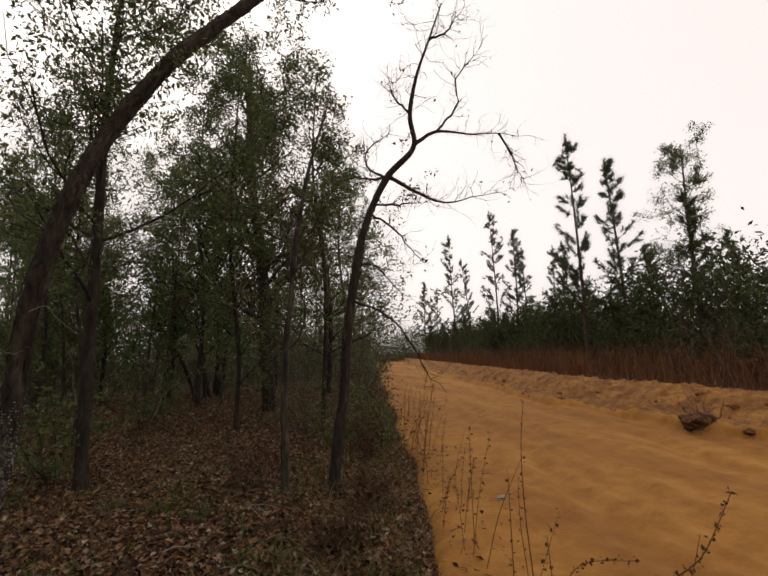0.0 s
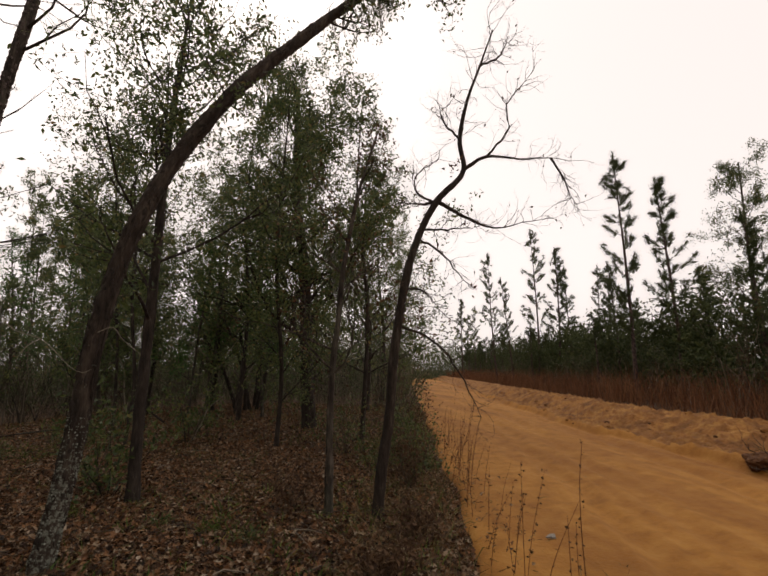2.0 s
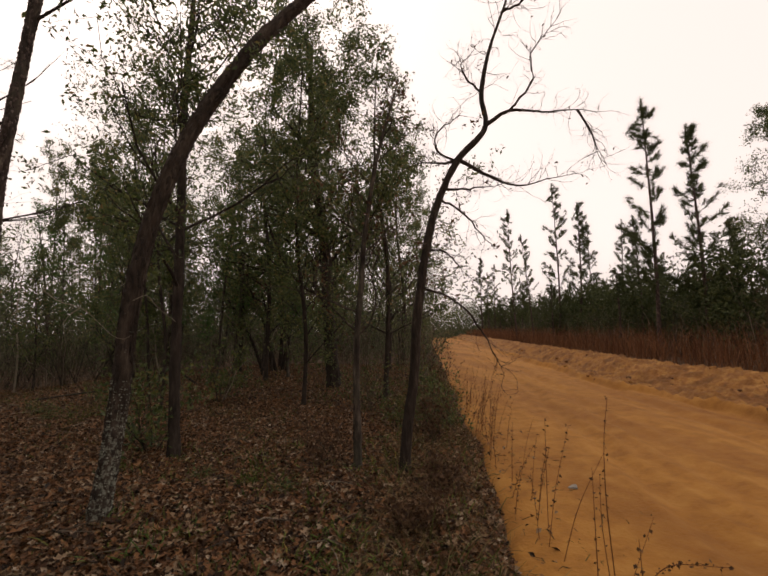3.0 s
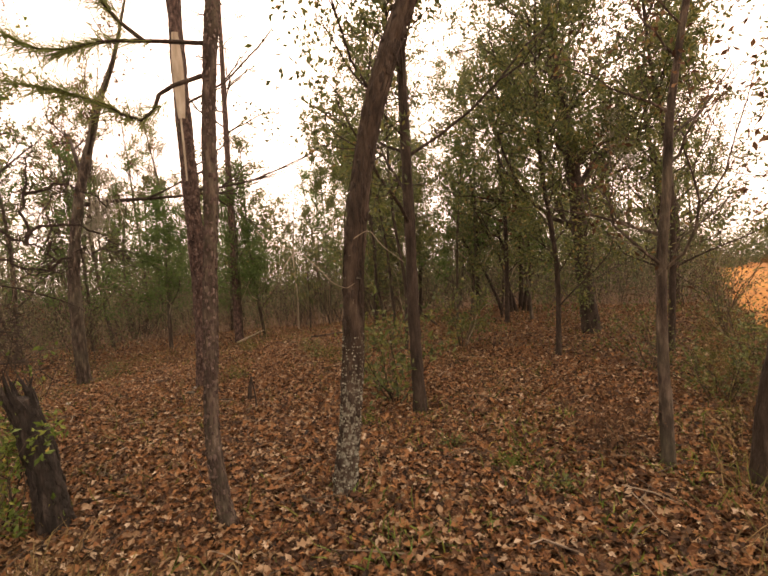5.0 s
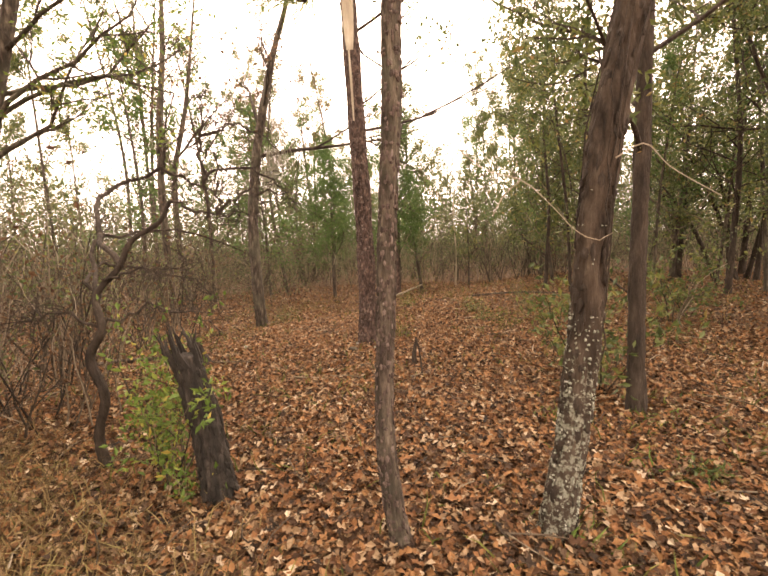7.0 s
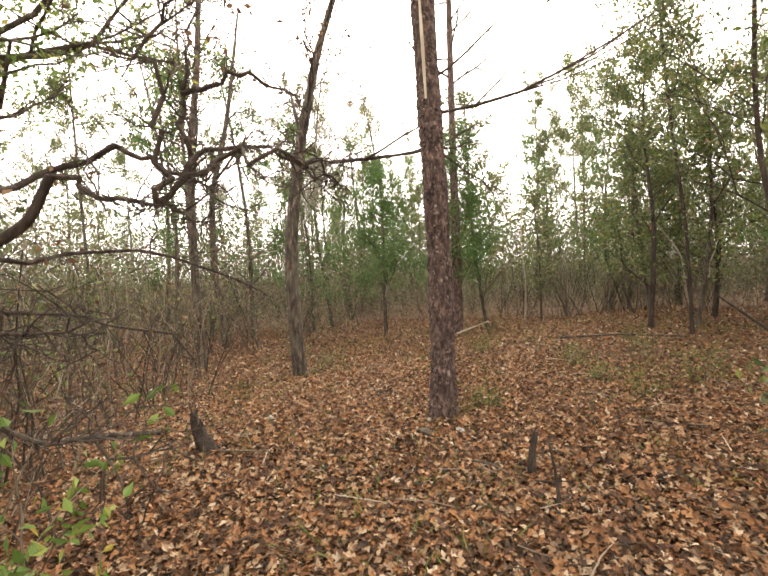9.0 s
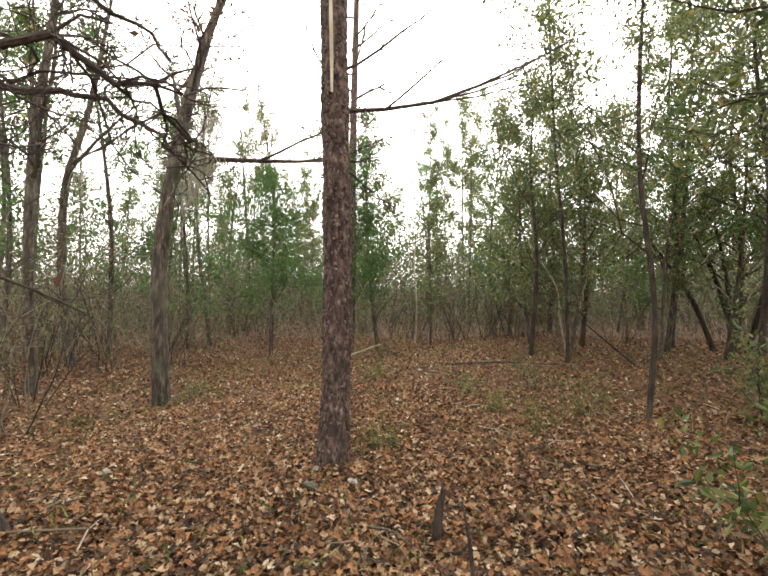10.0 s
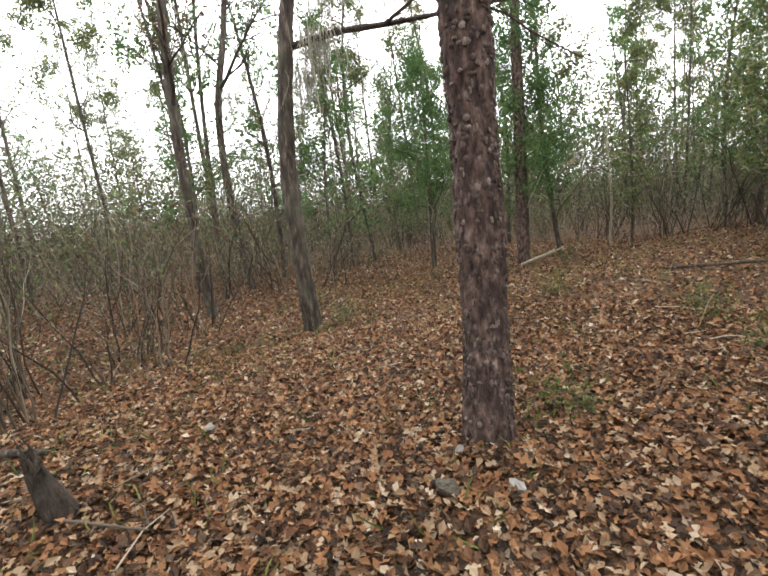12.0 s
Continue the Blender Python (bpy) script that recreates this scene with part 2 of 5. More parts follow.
def tube(geo, pts, radii, sides=6, rough=0.0, rng=None, cap=True, relief=None):
    """A tapering limb along pts."""
    pts = np.asarray(pts, float)
    n = len(pts)
    radii = np.interp(np.linspace(0, 1, n), np.linspace(0, 1, len(radii)), radii)
    tan = np.gradient(pts, axis=0)
    tan /= np.linalg.norm(tan, axis=1)[:, None] + 1e-9
    ref = np.array([1.0, 0.13, 0.07]) if abs(tan[0][2]) > 0.8 else np.array([0.05, 0.07, 1.0])
    a = np.cross(tan, ref)
    a /= np.linalg.norm(a, axis=1)[:, None] + 1e-9
    b = np.cross(tan, a)
    ang = np.linspace(0, 2 * np.pi, sides, endpoint=False)
    r = radii[:, None] * np.ones((n, sides))
    if rough and rng is not None:
        r = r * (1 + rough * rng.uniform(-1, 1, (n, sides)))
    if relief is not None:
        r = r * relief
    v = pts[:, None] + r[..., None] * (np.cos(ang)[None, :, None] * a[:, None] + np.sin(ang)[None, :, None] * b[:, None])
    i, j = np.meshgrid(np.arange(n - 1), np.arange(sides), indexing="ij")
    k = (j + 1) % sides
    faces = np.stack([i * sides + j, i * sides + k, (i + 1) * sides + k, (i + 1) * sides + j], -1).reshape(-1, 4)
    geo.add(v.reshape(-1, 3), faces)
    if cap:
        geo.add(np.concatenate([v[-1], [pts[-1] + tan[-1] * radii[-1] * 0.5]]), [(s, (s + 1) % sides, sides) for s in range(sides)])


def unit(v):
    return v / (np.linalg.norm(v, axis=-1, keepdims=True) + 1e-9)


def blades(geo, base, way, side, length, width, curl=0.15):
    """Leaves: two triangles folded along the midrib."""
    length, width = np.asarray(length)[:, None], np.asarray(width)[:, None]
    up = unit(np.cross(way, side))
    mid = base + way * length * 0.45
    v = np.stack([base, mid + side * width * 0.5 + up * width * curl, base + way * length - up * length * curl * 0.6,
                  mid - side * width * 0.5 + up * width * curl], 1)
    k = np.arange(len(base))[:, None] * 4
    geo.add(v.reshape(-1, 3), np.concatenate([k + [0, 1, 2], k + [0, 2, 3]]))


def leaf_cloud(geo, tips, per, spread, length, rng, width=0.45, droop=0.0):
    tips = np.repeat(np.asarray(tips), per, axis=0)
    n = len(tips)
    base = tips + rng.normal(0, spread, (n, 3))
    way = unit(rng.normal(0, 1, (n, 3)) + [0, 0, -droop])
    side = unit(np.cross(way, rng.normal(0, 1, (n, 3))))
    ln = length * rng.uniform(0.6, 1.3, n)
    blades(geo, base, way, side, ln, ln * width)


def needle_tufts(geo, tips, ways, per, length, rng, width=0.006, cone=0.9):
    tips, ways = np.repeat(np.asarray(tips), per, axis=0), np.repeat(np.asarray(ways), per, axis=0)
    n = len(tips)
    way = unit(ways + rng.normal(0, cone, (n, 3)))
    side = unit(np.cross(way, rng.normal(0, 1, (n, 3))))
    ln = length * rng.uniform(0.7, 1.15, n)
    start = tips - ways * rng.uniform(0, 0.8, n)[:, None] * length
    v = np.stack([start - side * width, start + side * width, start + way * ln[:, None] - [0, 0, 1] * (ln * 0.12)[:, None]], 1)
    geo.add(v.reshape(-1, 3), np.arange(n * 3).reshape(-1, 3))


def grow(geo, start, way, length, radius, rng, levels, tips, kids=5, crook=0.25, lift=0.05, spread=0.8, shrink=0.55, thin=0.55):
    """A branching limb; the ends of its last twigs and their directions go into tips."""
    n = 6 if levels > 0 else 4
    way = unit(np.asarray(way, float))
    pts, ways = [np.asarray(start, float)], [way]
    for _ in range(n - 1):
        way = unit(way + rng.normal(0, crook, 3) * (1.0, 1.0, 0.7) + [0, 0, lift])
        pts.append(pts[-1] + way * length / (n - 1))
        ways.append(way)
    sides = 7 if radius > 0.02 else (5 if radius > 0.008 else 3)
    tube(geo, pts, [radius, radius * 0.72, radius * 0.35], sides, cap=False)
    if levels == 0:
        for k in range(1, n):
            tips.append((pts[k], ways[k]))
        return
    for c in range(kids):
        f = rng.uniform(0.25, 1.0) if c else 1.0
        i = min(int(f * (n - 1)), n - 1)
        grow(geo, pts[i], unit(ways[i] + rng.normal(0, spread, 3)), length * shrink * rng.uniform(0.6, 1.15), radius * thin * (1.15 - 0.5 * f),
             rng, levels - 1, tips, kids, crook, lift, spread, shrink, thin)


# ---------------------------------------------------------------- the lie of the land
def smooth(x):
    x = np.clip(x, 0, 1)
    return x * x * (3 - 2 * x)


def road_left(y):
    y = np.asarray(y, float)
    return -0.37 + 0.25 * y + 0.05 * np.sin(y * 1.3) + 0.03 * np.sin(y * 3.1 + 1)


def road_right(y):
    """The far edge runs straight at first, then swings away beside the near one."""
    y = np.asarray(y, float)
    return 6.15 + 0.25 * np.logaddexp(0, (y - 9.5) / 1.5) * 1.5 + 0.10 * np.sin(y * 0.9) + 0.06 * np.sin(y * 2.7 + 1)


def land(x, y):
    """Height of the wooded ground."""
    x, y = np.asarray(x, float), np.asarray(y, float)
    h = 0.14 - 0.32 * smooth((-6.8 - x) / 4.0) + 0.10 * smooth((y - 6) / 8) * smooth((x + 6) / 3)
    h = h + 0.03 * np.sin(x * 1.1 + 0.4) * np.cos(y * 0.9) + 0.015 * np.sin(x * 3.1 + y * 2.3)
    verge = smooth((x - road_left(y) + 0.55) / 0.75)
    h = h * (1 - verge) - 0.10 * verge
    far = smooth((x - road_right(y) - 0.6) / 1.2)
    return h + far * (0.46 + 0.05 * np.sin(x * 0.7 + y * 0.5))


def sand(x, y):
    """Height of the sand road and its far bank."""
    w = x - road_left(y)
    z = 0.0 + 0.025 * np.sin(w * 2.6 + 0.5) * np.exp(-((w - 2.8) / 2.2) ** 2) + 0.012 * np.sin(w * 6.3 + 0.06 * y)
    for c_, d_ in ((1.55, 0.05), (2.25, 0.05), (3.9, 0.01), (4.7, 0.0)):
        k = (w - c_ - d_ * y * 0.6 + 0.12 * np.sin(y * 0.35)) / 0.13
        z = z - 0.034 * np.exp(-k * k) + 0.018 * np.exp(-((np.abs(k) - 1.7) / 0.6) ** 2)
    e = x - road_right(y)
    z = z + 0.14 * smooth((e + 0.12) / 0.16) + 0.36 * smooth((e - 0.45) / 1.1) + 0.045 * np.sin(x * 5.1 + y * 3.3) * smooth(e / 0.4) * np.sin(y * 2.2)
    z = z - 0.28 * smooth((e - 1.85) / 0.22)
    return z - 0.13 * smooth((0.06 - w) / 0.3)


def sheet(xs, ys, height):
    x, y = np.meshgrid(xs, ys, indexing="ij")
    g = Geo()
    i, j = np.meshgrid(np.arange(len(xs) - 1), np.arange(len(ys) - 1), indexing="ij")
    m = len(ys)
    g.add(np.stack([x, y, height(x, y)], -1), np.stack([i * m + j, (i + 1) * m + j, (i + 1) * m + j + 1, i * m + j + 1], -1).reshape(-1, 4))
    return g


rng = np.random.default_rng(7)
ground_xs = np.concatenate([[-900, -300, -120, -70, -50, -40, -32, -26], np.arange(-22, 14, 0.16), np.arange(14, 34, 0.4), [36, 42, 50, 80, 150, 300, 900]])
ground_ys = np.concatenate([[-900, -300, -100, -50, -30, -20, -14, -10, -7], np.arange(-5, 26, 0.16), np.arange(26, 84, 0.5), [88, 96, 110, 150, 400, 1200]])


def rough_land(x, y):
    return land(x, y) + rng.normal(0, 0.008, x.shape)


ground = single("ground", sheet(ground_xs, ground_ys, rough_land), M_GROUND, "brown woodland floor under fallen oak leaves", "ground", "structure", smooth=True)
road_geo = Geo()
road_ys = np.concatenate([np.arange(-14, 24, 0.12), np.arange(24, 80, 0.5)])
across = np.linspace(0, 1, 180)
ry = np.repeat(road_ys[:, None], 180, 1)
rx = road_left(ry) - 0.25 + (road_right(ry) + 2.15 - road_left(ry) + 0.25) * across
rz = sand(rx, ry) + rng.normal(0, 0.004, rx.shape) + rng.normal(0, 0.028, rx.shape) * smooth((rx - road_right(ry) + 0.1) / 0.2)
ri, rj = np.meshgrid(np.arange(len(road_ys) - 1), np.arange(179), indexing="ij")
road_geo.add(np.stack([rx, ry, rz], -1), np.stack([ri * 180 + rj, ri * 180 + rj + 1, (ri + 1) * 180 + rj + 1, (ri + 1) * 180 + rj], -1).reshape(-1, 4))
road = single("road", road_geo, M_SAND, "orange sand road with faint wheel tracks and a crumbling bank", "road", "structure", smooth=True)
road.data.materials.append(M_BANK)
bank_faces = (rx > road_right(ry) + 0.02)[:-1, :-1]
road.data.polygons.foreach_set("material_index", bank_faces.ravel().astype(np.int32))


def floor_at(x, y):
    return float(land(x, y))


# ---------------------------------------------------------------- trees with a known shape
def trunk_mesh(points, radii, rng, sides=14, step=0.06, knobble=0.05, flare=0.4, furrow=0.0, grain=(2.6, 5.0)):
    """A trunk along points with uneven bark and a flared foot."""
    length = sum(np.linalg.norm(np.subtract(a, b)) for a, b in zip(points, points[1:]))
    n = max(6, int(length / step))
    c = spline(points, n)
    r = np.interp(np.linspace(0, 1, n), np.linspace(0, 1, len(radii)), radii)
    s = np.linspace(0, length, n)
    r = r * (1 + flare * np.exp(-s / 0.18)) * (1 + 0.04 * np.sin(s * 7.0 + rng.uniform(0, 6)))
    g = Geo()
    if furrow:
        seed = float(rng.uniform(0, 50))
        ang = np.linspace(0, 2 * np.pi, sides, endpoint=False)
        ridge = np.array([[noise.noise((math.cos(t) * grain[0] + seed, math.sin(t) * grain[0], z * grain[1])) + 0.5 * noise.noise((math.cos(t) * grain[0] * 2.3, math.sin(t) * grain[0] * 2.3 + seed, z * grain[1] * 2.5)) for t in ang] for z in s])
        relief = 1 + furrow * (0.35 - np.abs(ridge) * 1.6) + rng.uniform(-knobble, knobble, ridge.shape) * 0.5
        tube(g, c, r, sides, relief=relief)
    else:
        tube(g, c, r, sides, knobble, rng)
    return g, c, r


def bark_plates(g, centre, radius, rng, count, size, lift=0.004, lo=0.0, hi=1.0, squash=1.0):
    """Ragged scales standing off the trunk."""
    n = len(centre)
    for _ in range(count):
        i = int(rng.uniform(lo, hi) * (n - 2))
        t = unit(centre[i + 1] - centre[i])
        a = unit(np.cross(t, [0.3, 0.9, 0.1]))
        b = np.cross(t, a)
        th = rng.uniform(0, 2 * np.pi)
        out, side = np.cos(th) * a + np.sin(th) * b, -np.sin(th) * a + np.cos(th) * b
        p = centre[i] + out * (radius[i] + lift)
        w, h = size * rng.uniform(0.4, 1.0), size * rng.uniform(0.6, 1.7) * squash
        k = 6
        ang = np.linspace(0, 2 * np.pi, k, endpoint=False) + rng.uniform(0, 1)
        rad = rng.uniform(0.65, 1.1, k)
        rim = p + np.outer(np.cos(ang) * rad * w * 0.5, side) + np.outer(np.sin(ang) * rad * h * 0.5, t) - np.outer((np.cos(ang) * rad * w * 0.5) ** 2 / (2 * radius[i] + 1e-6), out)
        tilt = np.outer(np.sin(ang) * -lift * 0.8, out)
        g.add(np.concatenate([rim + tilt, [p + out * lift * 1.6], rim - out * lift * 2.2]),
              [(j, (j + 1) % k, k) for j in range(k)])
        g.add(np.concatenate([rim + tilt, rim - out * lift * 2.5]), [(j, k + j, k + (j + 1) % k, (j + 1) % k) for j in range(k)])


def limb_set(geo, centre, rng, lo, hi, count, length, radius, levels, kids, lift=0.08, out=0.6, spread=0.8, crook=0.25, squeeze=1.0):
    """Limbs all round a trunk between two fractions of its height."""
    tips = []
    for k in range(count):
        f = lo + (hi - lo) * (k + rng.uniform(0, 0.9)) / count
        i = min(int(f * (len(centre) - 1)), len(centre) - 1)
        th = rng.uniform(0, 2 * np.pi)
        size = 1.0 - 0.55 * (f - lo) / max(hi - lo, 0.01) * squeeze
        grow(geo, centre[i], [np.cos(th), np.sin(th), out + rng.uniform(-0.2, 0.3)], length * size * rng.uniform(0.7, 1.2), radius * size, rng, levels, tips, kids, crook, lift, spread)
    return tips


def limb_parts(parent, mat, centre, rng, lo, hi, count, length, radius, levels, kids, **how):
    """The same limbs, each a part of its own."""
    tips = []
    for k in range(count):
        g_ = Geo()
        f0, f1 = lo + (hi - lo) * k / count, lo + (hi - lo) * (k + 1) / count
        size = 1.0 - 0.55 * k / max(count - 1, 1)
        tips += limb_set(g_, centre, rng, f0, f1, 1, length * size, radius * size, levels, kids, squeeze=0.0, **how)
        part("branch", g_, mat, parent)
    return tips


def rooted(points):
    """Sink a trunk's foot a little into the ground; returns base and points relative to it."""
    x, y, _ = points[0]
    base = np.array([x, y, floor_at(x, y)])
    p = np.asarray(points, float) - base
    p[0][2] = -0.12
    return tuple(base), p


def oak(points, radii, label, seed, bark=M_DARK, lo=0.35, limbs=16, length=1.7, per=11, leaf=0.062, levels=2, kids=5, foliage=M_OAK, sides=12, out=0.6, group=""):
    r = np.random.default_rng(seed)
    base, p = rooted(points)
    t = thing("oak_tree", base, label, "tree", group)
    g, c, rad = trunk_mesh(p, radii, r, 22, 0.05, 0.07, 0.45, 0.22, (2.6, 4.0))
    part("trunk", g, bark, t, smooth=True)
    tips = limb_parts(t, bark, c, r, lo, 1.0, limbs, length, radii[0] * 0.32, levels, kids, out=out)
    if per:
        f = Geo()
        leaf_cloud(f, [q for q, _ in tips], per, 0.07, leaf, r)
        part("crown", f, foliage, t, "small glossy evergreen leaves")
    return t, c, rad


# ---- the arching oak with lichen on its foot
r1 = np.random.default_rng(11)
base, p = rooted([(-2.62, 4.06, 0.1), (-2.53, 4.10, 0.75), (-2.49, 4.12, 1.2), (-2.46, 4.13, 1.65), (-2.41, 4.15, 2.05), (-2.33, 4.19, 2.5), (-2.2, 4.24, 2.95), (-2.07, 4.29, 3.3), (-1.86, 4.36, 3.74), (-1.52, 4.46, 4.32), (-1.07, 4.55, 4.88), (-0.56, 4.66, 5.5), (-0.12, 4.75, 5.95), (0.3, 4.85, 6.15)])
arch_tree = thing("arching_oak", base, "bent dark oak with pale lichen on its foot", "tree")
g, c, rad = trunk_mesh(p, [0.071, 0.067, 0.064, 0.064, 0.063, 0.058, 0.049, 0.034], r1, 44, 0.02, 0.06, 0.30, 0.28, (3.0, 4.0))
arch_trunk = part("trunk", g, M_ARCH, arch_tree, smooth=True)
g = Geo()
bark_plates(g, c, rad, r1, 420, 0.045, 0.004, 0.0, 0.8, 1.4)
tagged(part("flaking_bark", g, M_DARK, arch_trunk), kind="stuff")
g = Geo()
bark_plates(g, c, rad, r1, 420, 0.015, 0.003, 0.0, 0.17, 0.8)
bark_plates(g, c, rad, r1, 300, 0.009, 0.002, 0.0, 0.16, 0.9)
bark_plates(g, c, rad, r1, 30, 0.008, 0.002, 0.16, 0.24, 0.9)
part("lichen", g, M_LICHEN, arch_trunk, "pale grey lichen patches")
tips = limb_parts(arch_tree, M_DARK, c, r1, 0.45, 0.68, 5, 0.9, 0.014, 2, 4, out=0.9)
tips += limb_parts(arch_tree, M_DARK, c, r1, 0.8, 1.0, 7, 0.6, 0.015, 2, 4, out=0.1)
g = Geo()
grow(g, c[-1], [0.9, 0.1, -0.25], 0.55, 0.016, r1, 2, tips, 4, 0.3, -0.05)
part("branch", g, M_DARK, arch_tree)
g = Geo()
leaf_cloud(g, [q for q, _ in tips], 4, 0.06, 0.055, r1)
part("crown", g, M_OAK, arch_tree, "thin scatter of small leaves")
# pale vines hooked round it
vine = thing("hooked_vine", (-2.34, 3.80, 0.075), "pale bare vine hooked like a loop against the oak trunk", "vine")
for pts in ([(-0.42, -0.27, 1.80), (-0.34, -0.22, 1.72), (-0.24, -0.15, 1.68), (-0.14, -0.09, 1.57), (-0.07, -0.04, 1.48), (-0.02, -0.01, 1.455), (0.02, 0.02, 1.48)],
            [(0.02, 0.05, 1.74), (0.1, 0.08, 1.78), (0.17, 0.08, 1.70), (0.32, 0.05, 1.58)],
            [(-0.24, -0.15, 1.68), (-0.30, -0.16, 1.63), (-0.34, -0.17, 1.56)]):
    g = Geo()
    tube(g, spline(pts, 14), [0.0026, 0.0022, 0.0013], 6)
    part("stem", g, M_PALE, vine, smooth=True)
r1 = np.random.default_rng(12)
for k in range(9):
    g = Geo()
    i0, i1 = sorted(r1.uniform(0.05, 0.62, 2))
    i1 = max(i1, i0 + 0.2)
    ks = np.linspace(i0, i1, 16) * (len(c) - 1)
    th = r1.uniform(0, 6.28) + np.linspace(0, r1.uniform(-2, 2), 16)
    q = np.array([c[int(v)] + [math.cos(a) * rad[int(v)] * 1.12, math.sin(a) * rad[int(v)] * 1.12, 0] for v, a in zip(ks, th)])
    q = q + r1.normal(0, 0.006, q.shape)
    tube(g, q, [0.0035, 0.003, 0.0015], 5)
    part("climbing_stem", g, M_DARK, arch_tree)

# moss on the arch
def moss_beard(parent, top, count, length, rng_, spread=0.12):
    g_ = Geo()
    for _ in range(count):
        q = np.array(top) + rng_.normal(0, spread, 3) * (1, 1, 0.35)
        ln = length * rng_.uniform(0.35, 1.0)
        pts = [q + [0, 0, 0]]
        for s in range(5):
            pts.append(pts[-1] + [rng_.normal(0, 0.02), rng_.normal(0, 0.02), -ln / 5])
        tube(g_, pts, [0.004, 0.006, 0.002], 3, cap=False)
        leaf_cloud(g_, pts[1:], 4, 0.012, 0.05, rng_, 0.12, 2.0)
    return part("moss", g_, M_MOSS, parent, "grey hanging moss")


moss_beard(arch_tree, c[int(len(c) * 0.93)], 40, 0.45, r1)
moss_beard(arch_tree, c[int(len(c) * 0.86)] + [0.0, 0.1, 0], 24, 0.35, r1)

# ---- slim pine with scaly bark, curved at its foot
r2 = np.random.default_rng(21)
base, p = rooted([(-3.14, 3.63, 0.08), (-3.18, 3.59, 0.32), (-3.20, 3.57, 0.7), (-3.19, 3.58, 1.05), (-3.18, 3.6, 1.4), (-3.16, 3.61, 1.75), (-3.14, 3.63, 2.1), (-3.13, 3.64, 2.5), (-3.10, 3.66, 2.95), (-3.07, 3.69, 3.35), (-2.95, 3.75, 4.6), (-2.8, 3.85, 6.2)])
slim = thing("slim_pine", base, "slender pine with scaly grey bark, bent at its foot", "tree")
g, c, rad = trunk_mesh(p, [0.045, 0.041, 0.040, 0.039, 0.036, 0.03, 0.02], r2, 34, 0.02, 0.06, 0.3, 0.26, (2.4, 7.0))
slim_trunk = part("trunk", g, M_BARK, slim, smooth=True)
g = Geo()
bark_plates(g, c, rad, r2, 1700, 0.022, 0.0022, 0.0, 0.75, 1.1)
tagged(part("flaking_bark", g, M_FLAKE, slim_trunk), kind="stuff")
tips = limb_parts(slim, M_DARK, c, r2, 0.6, 1.0, 9, 1.0, 0.012, 1, 3, out=0.35)
low = []
LOWA = [(-3.10, 3.66, 3.04), (-3.36, 3.43, 3.01), (-3.47, 3.33, 2.99), (-3.75, 3.07, 2.90), (-3.86, 3.0, 2.97)]
LOWB = [(-3.36, 3.43, 3.01), (-3.46, 3.34, 3.12), (-3.52, 3.3, 3.22), (-3.7, 3.12, 3.38)]
LOWC = [(-3.11, 3.65, 2.86), (-3.33, 3.46, 2.69), (-3.36, 3.43, 2.57), (-3.43, 3.37, 2.56), (-3.5, 3.3, 2.62), (-3.66, 3.16, 2.68), (-3.82, 3.0, 2.71)]
for pts in (LOWA, LOWB, LOWC):
    g = Geo()
    q = spline(np.array(pts) - np.array(base), 12)
    tube(g, q, [0.014, 0.010, 0.005], 7)
    part("branch", g, M_DARK, slim)
    low += [(q[k], unit(q[k] - q[k - 1])) for k in (5, 7, 8, 9, 10, 11)]
tips += low * 2
g = Geo()
needle_tufts(g, [q for q, _ in tips[::2]], [w for _, w in tips[::2]], 26, 0.22, r2, 0.003)
needle_tufts(g, [q for q, _ in low], [w for _, w in low], 60, 0.24, r2, 0.0022, 0.6)
part("needles", g, M_SPRAY, slim, "long fresh green needles")

# ---- the main pine with flaky bark and a bare streak
r3 = np.random.default_rng(31)
base, p = rooted([(-6.04, 6.53, 0.18), (-6.02, 6.54, 0.9), (-6.03, 6.54, 2.1), (-6.05, 6.52, 3.0), (-6.08, 6.50, 4.4), (-6.1, 6.5, 6.4), (-6.1, 6.5, 10.0)])
pine = thing("pine_tree", base, "straight pine with flaky reddish bark and a bare streak", "tree")
g, c, rad = trunk_mesh(p, [0.116, 0.111, 0.106, 0.10, 0.094, 0.085, 0.068, 0.045], r3, 48, 0.022, 0.05, 0.42, 0.16, (3.6, 4.5))
pine_trunk = part("trunk", g, M_PINE, pine, smooth=True)
g = Geo()
bark_plates(g, c, rad, r3, 2200, 0.034, 0.0045, 0.0, 0.5, 0.9)
tagged(part("flaking_bark", g, M_FLAKE, pine_trunk), kind="stuff")
g = Geo()
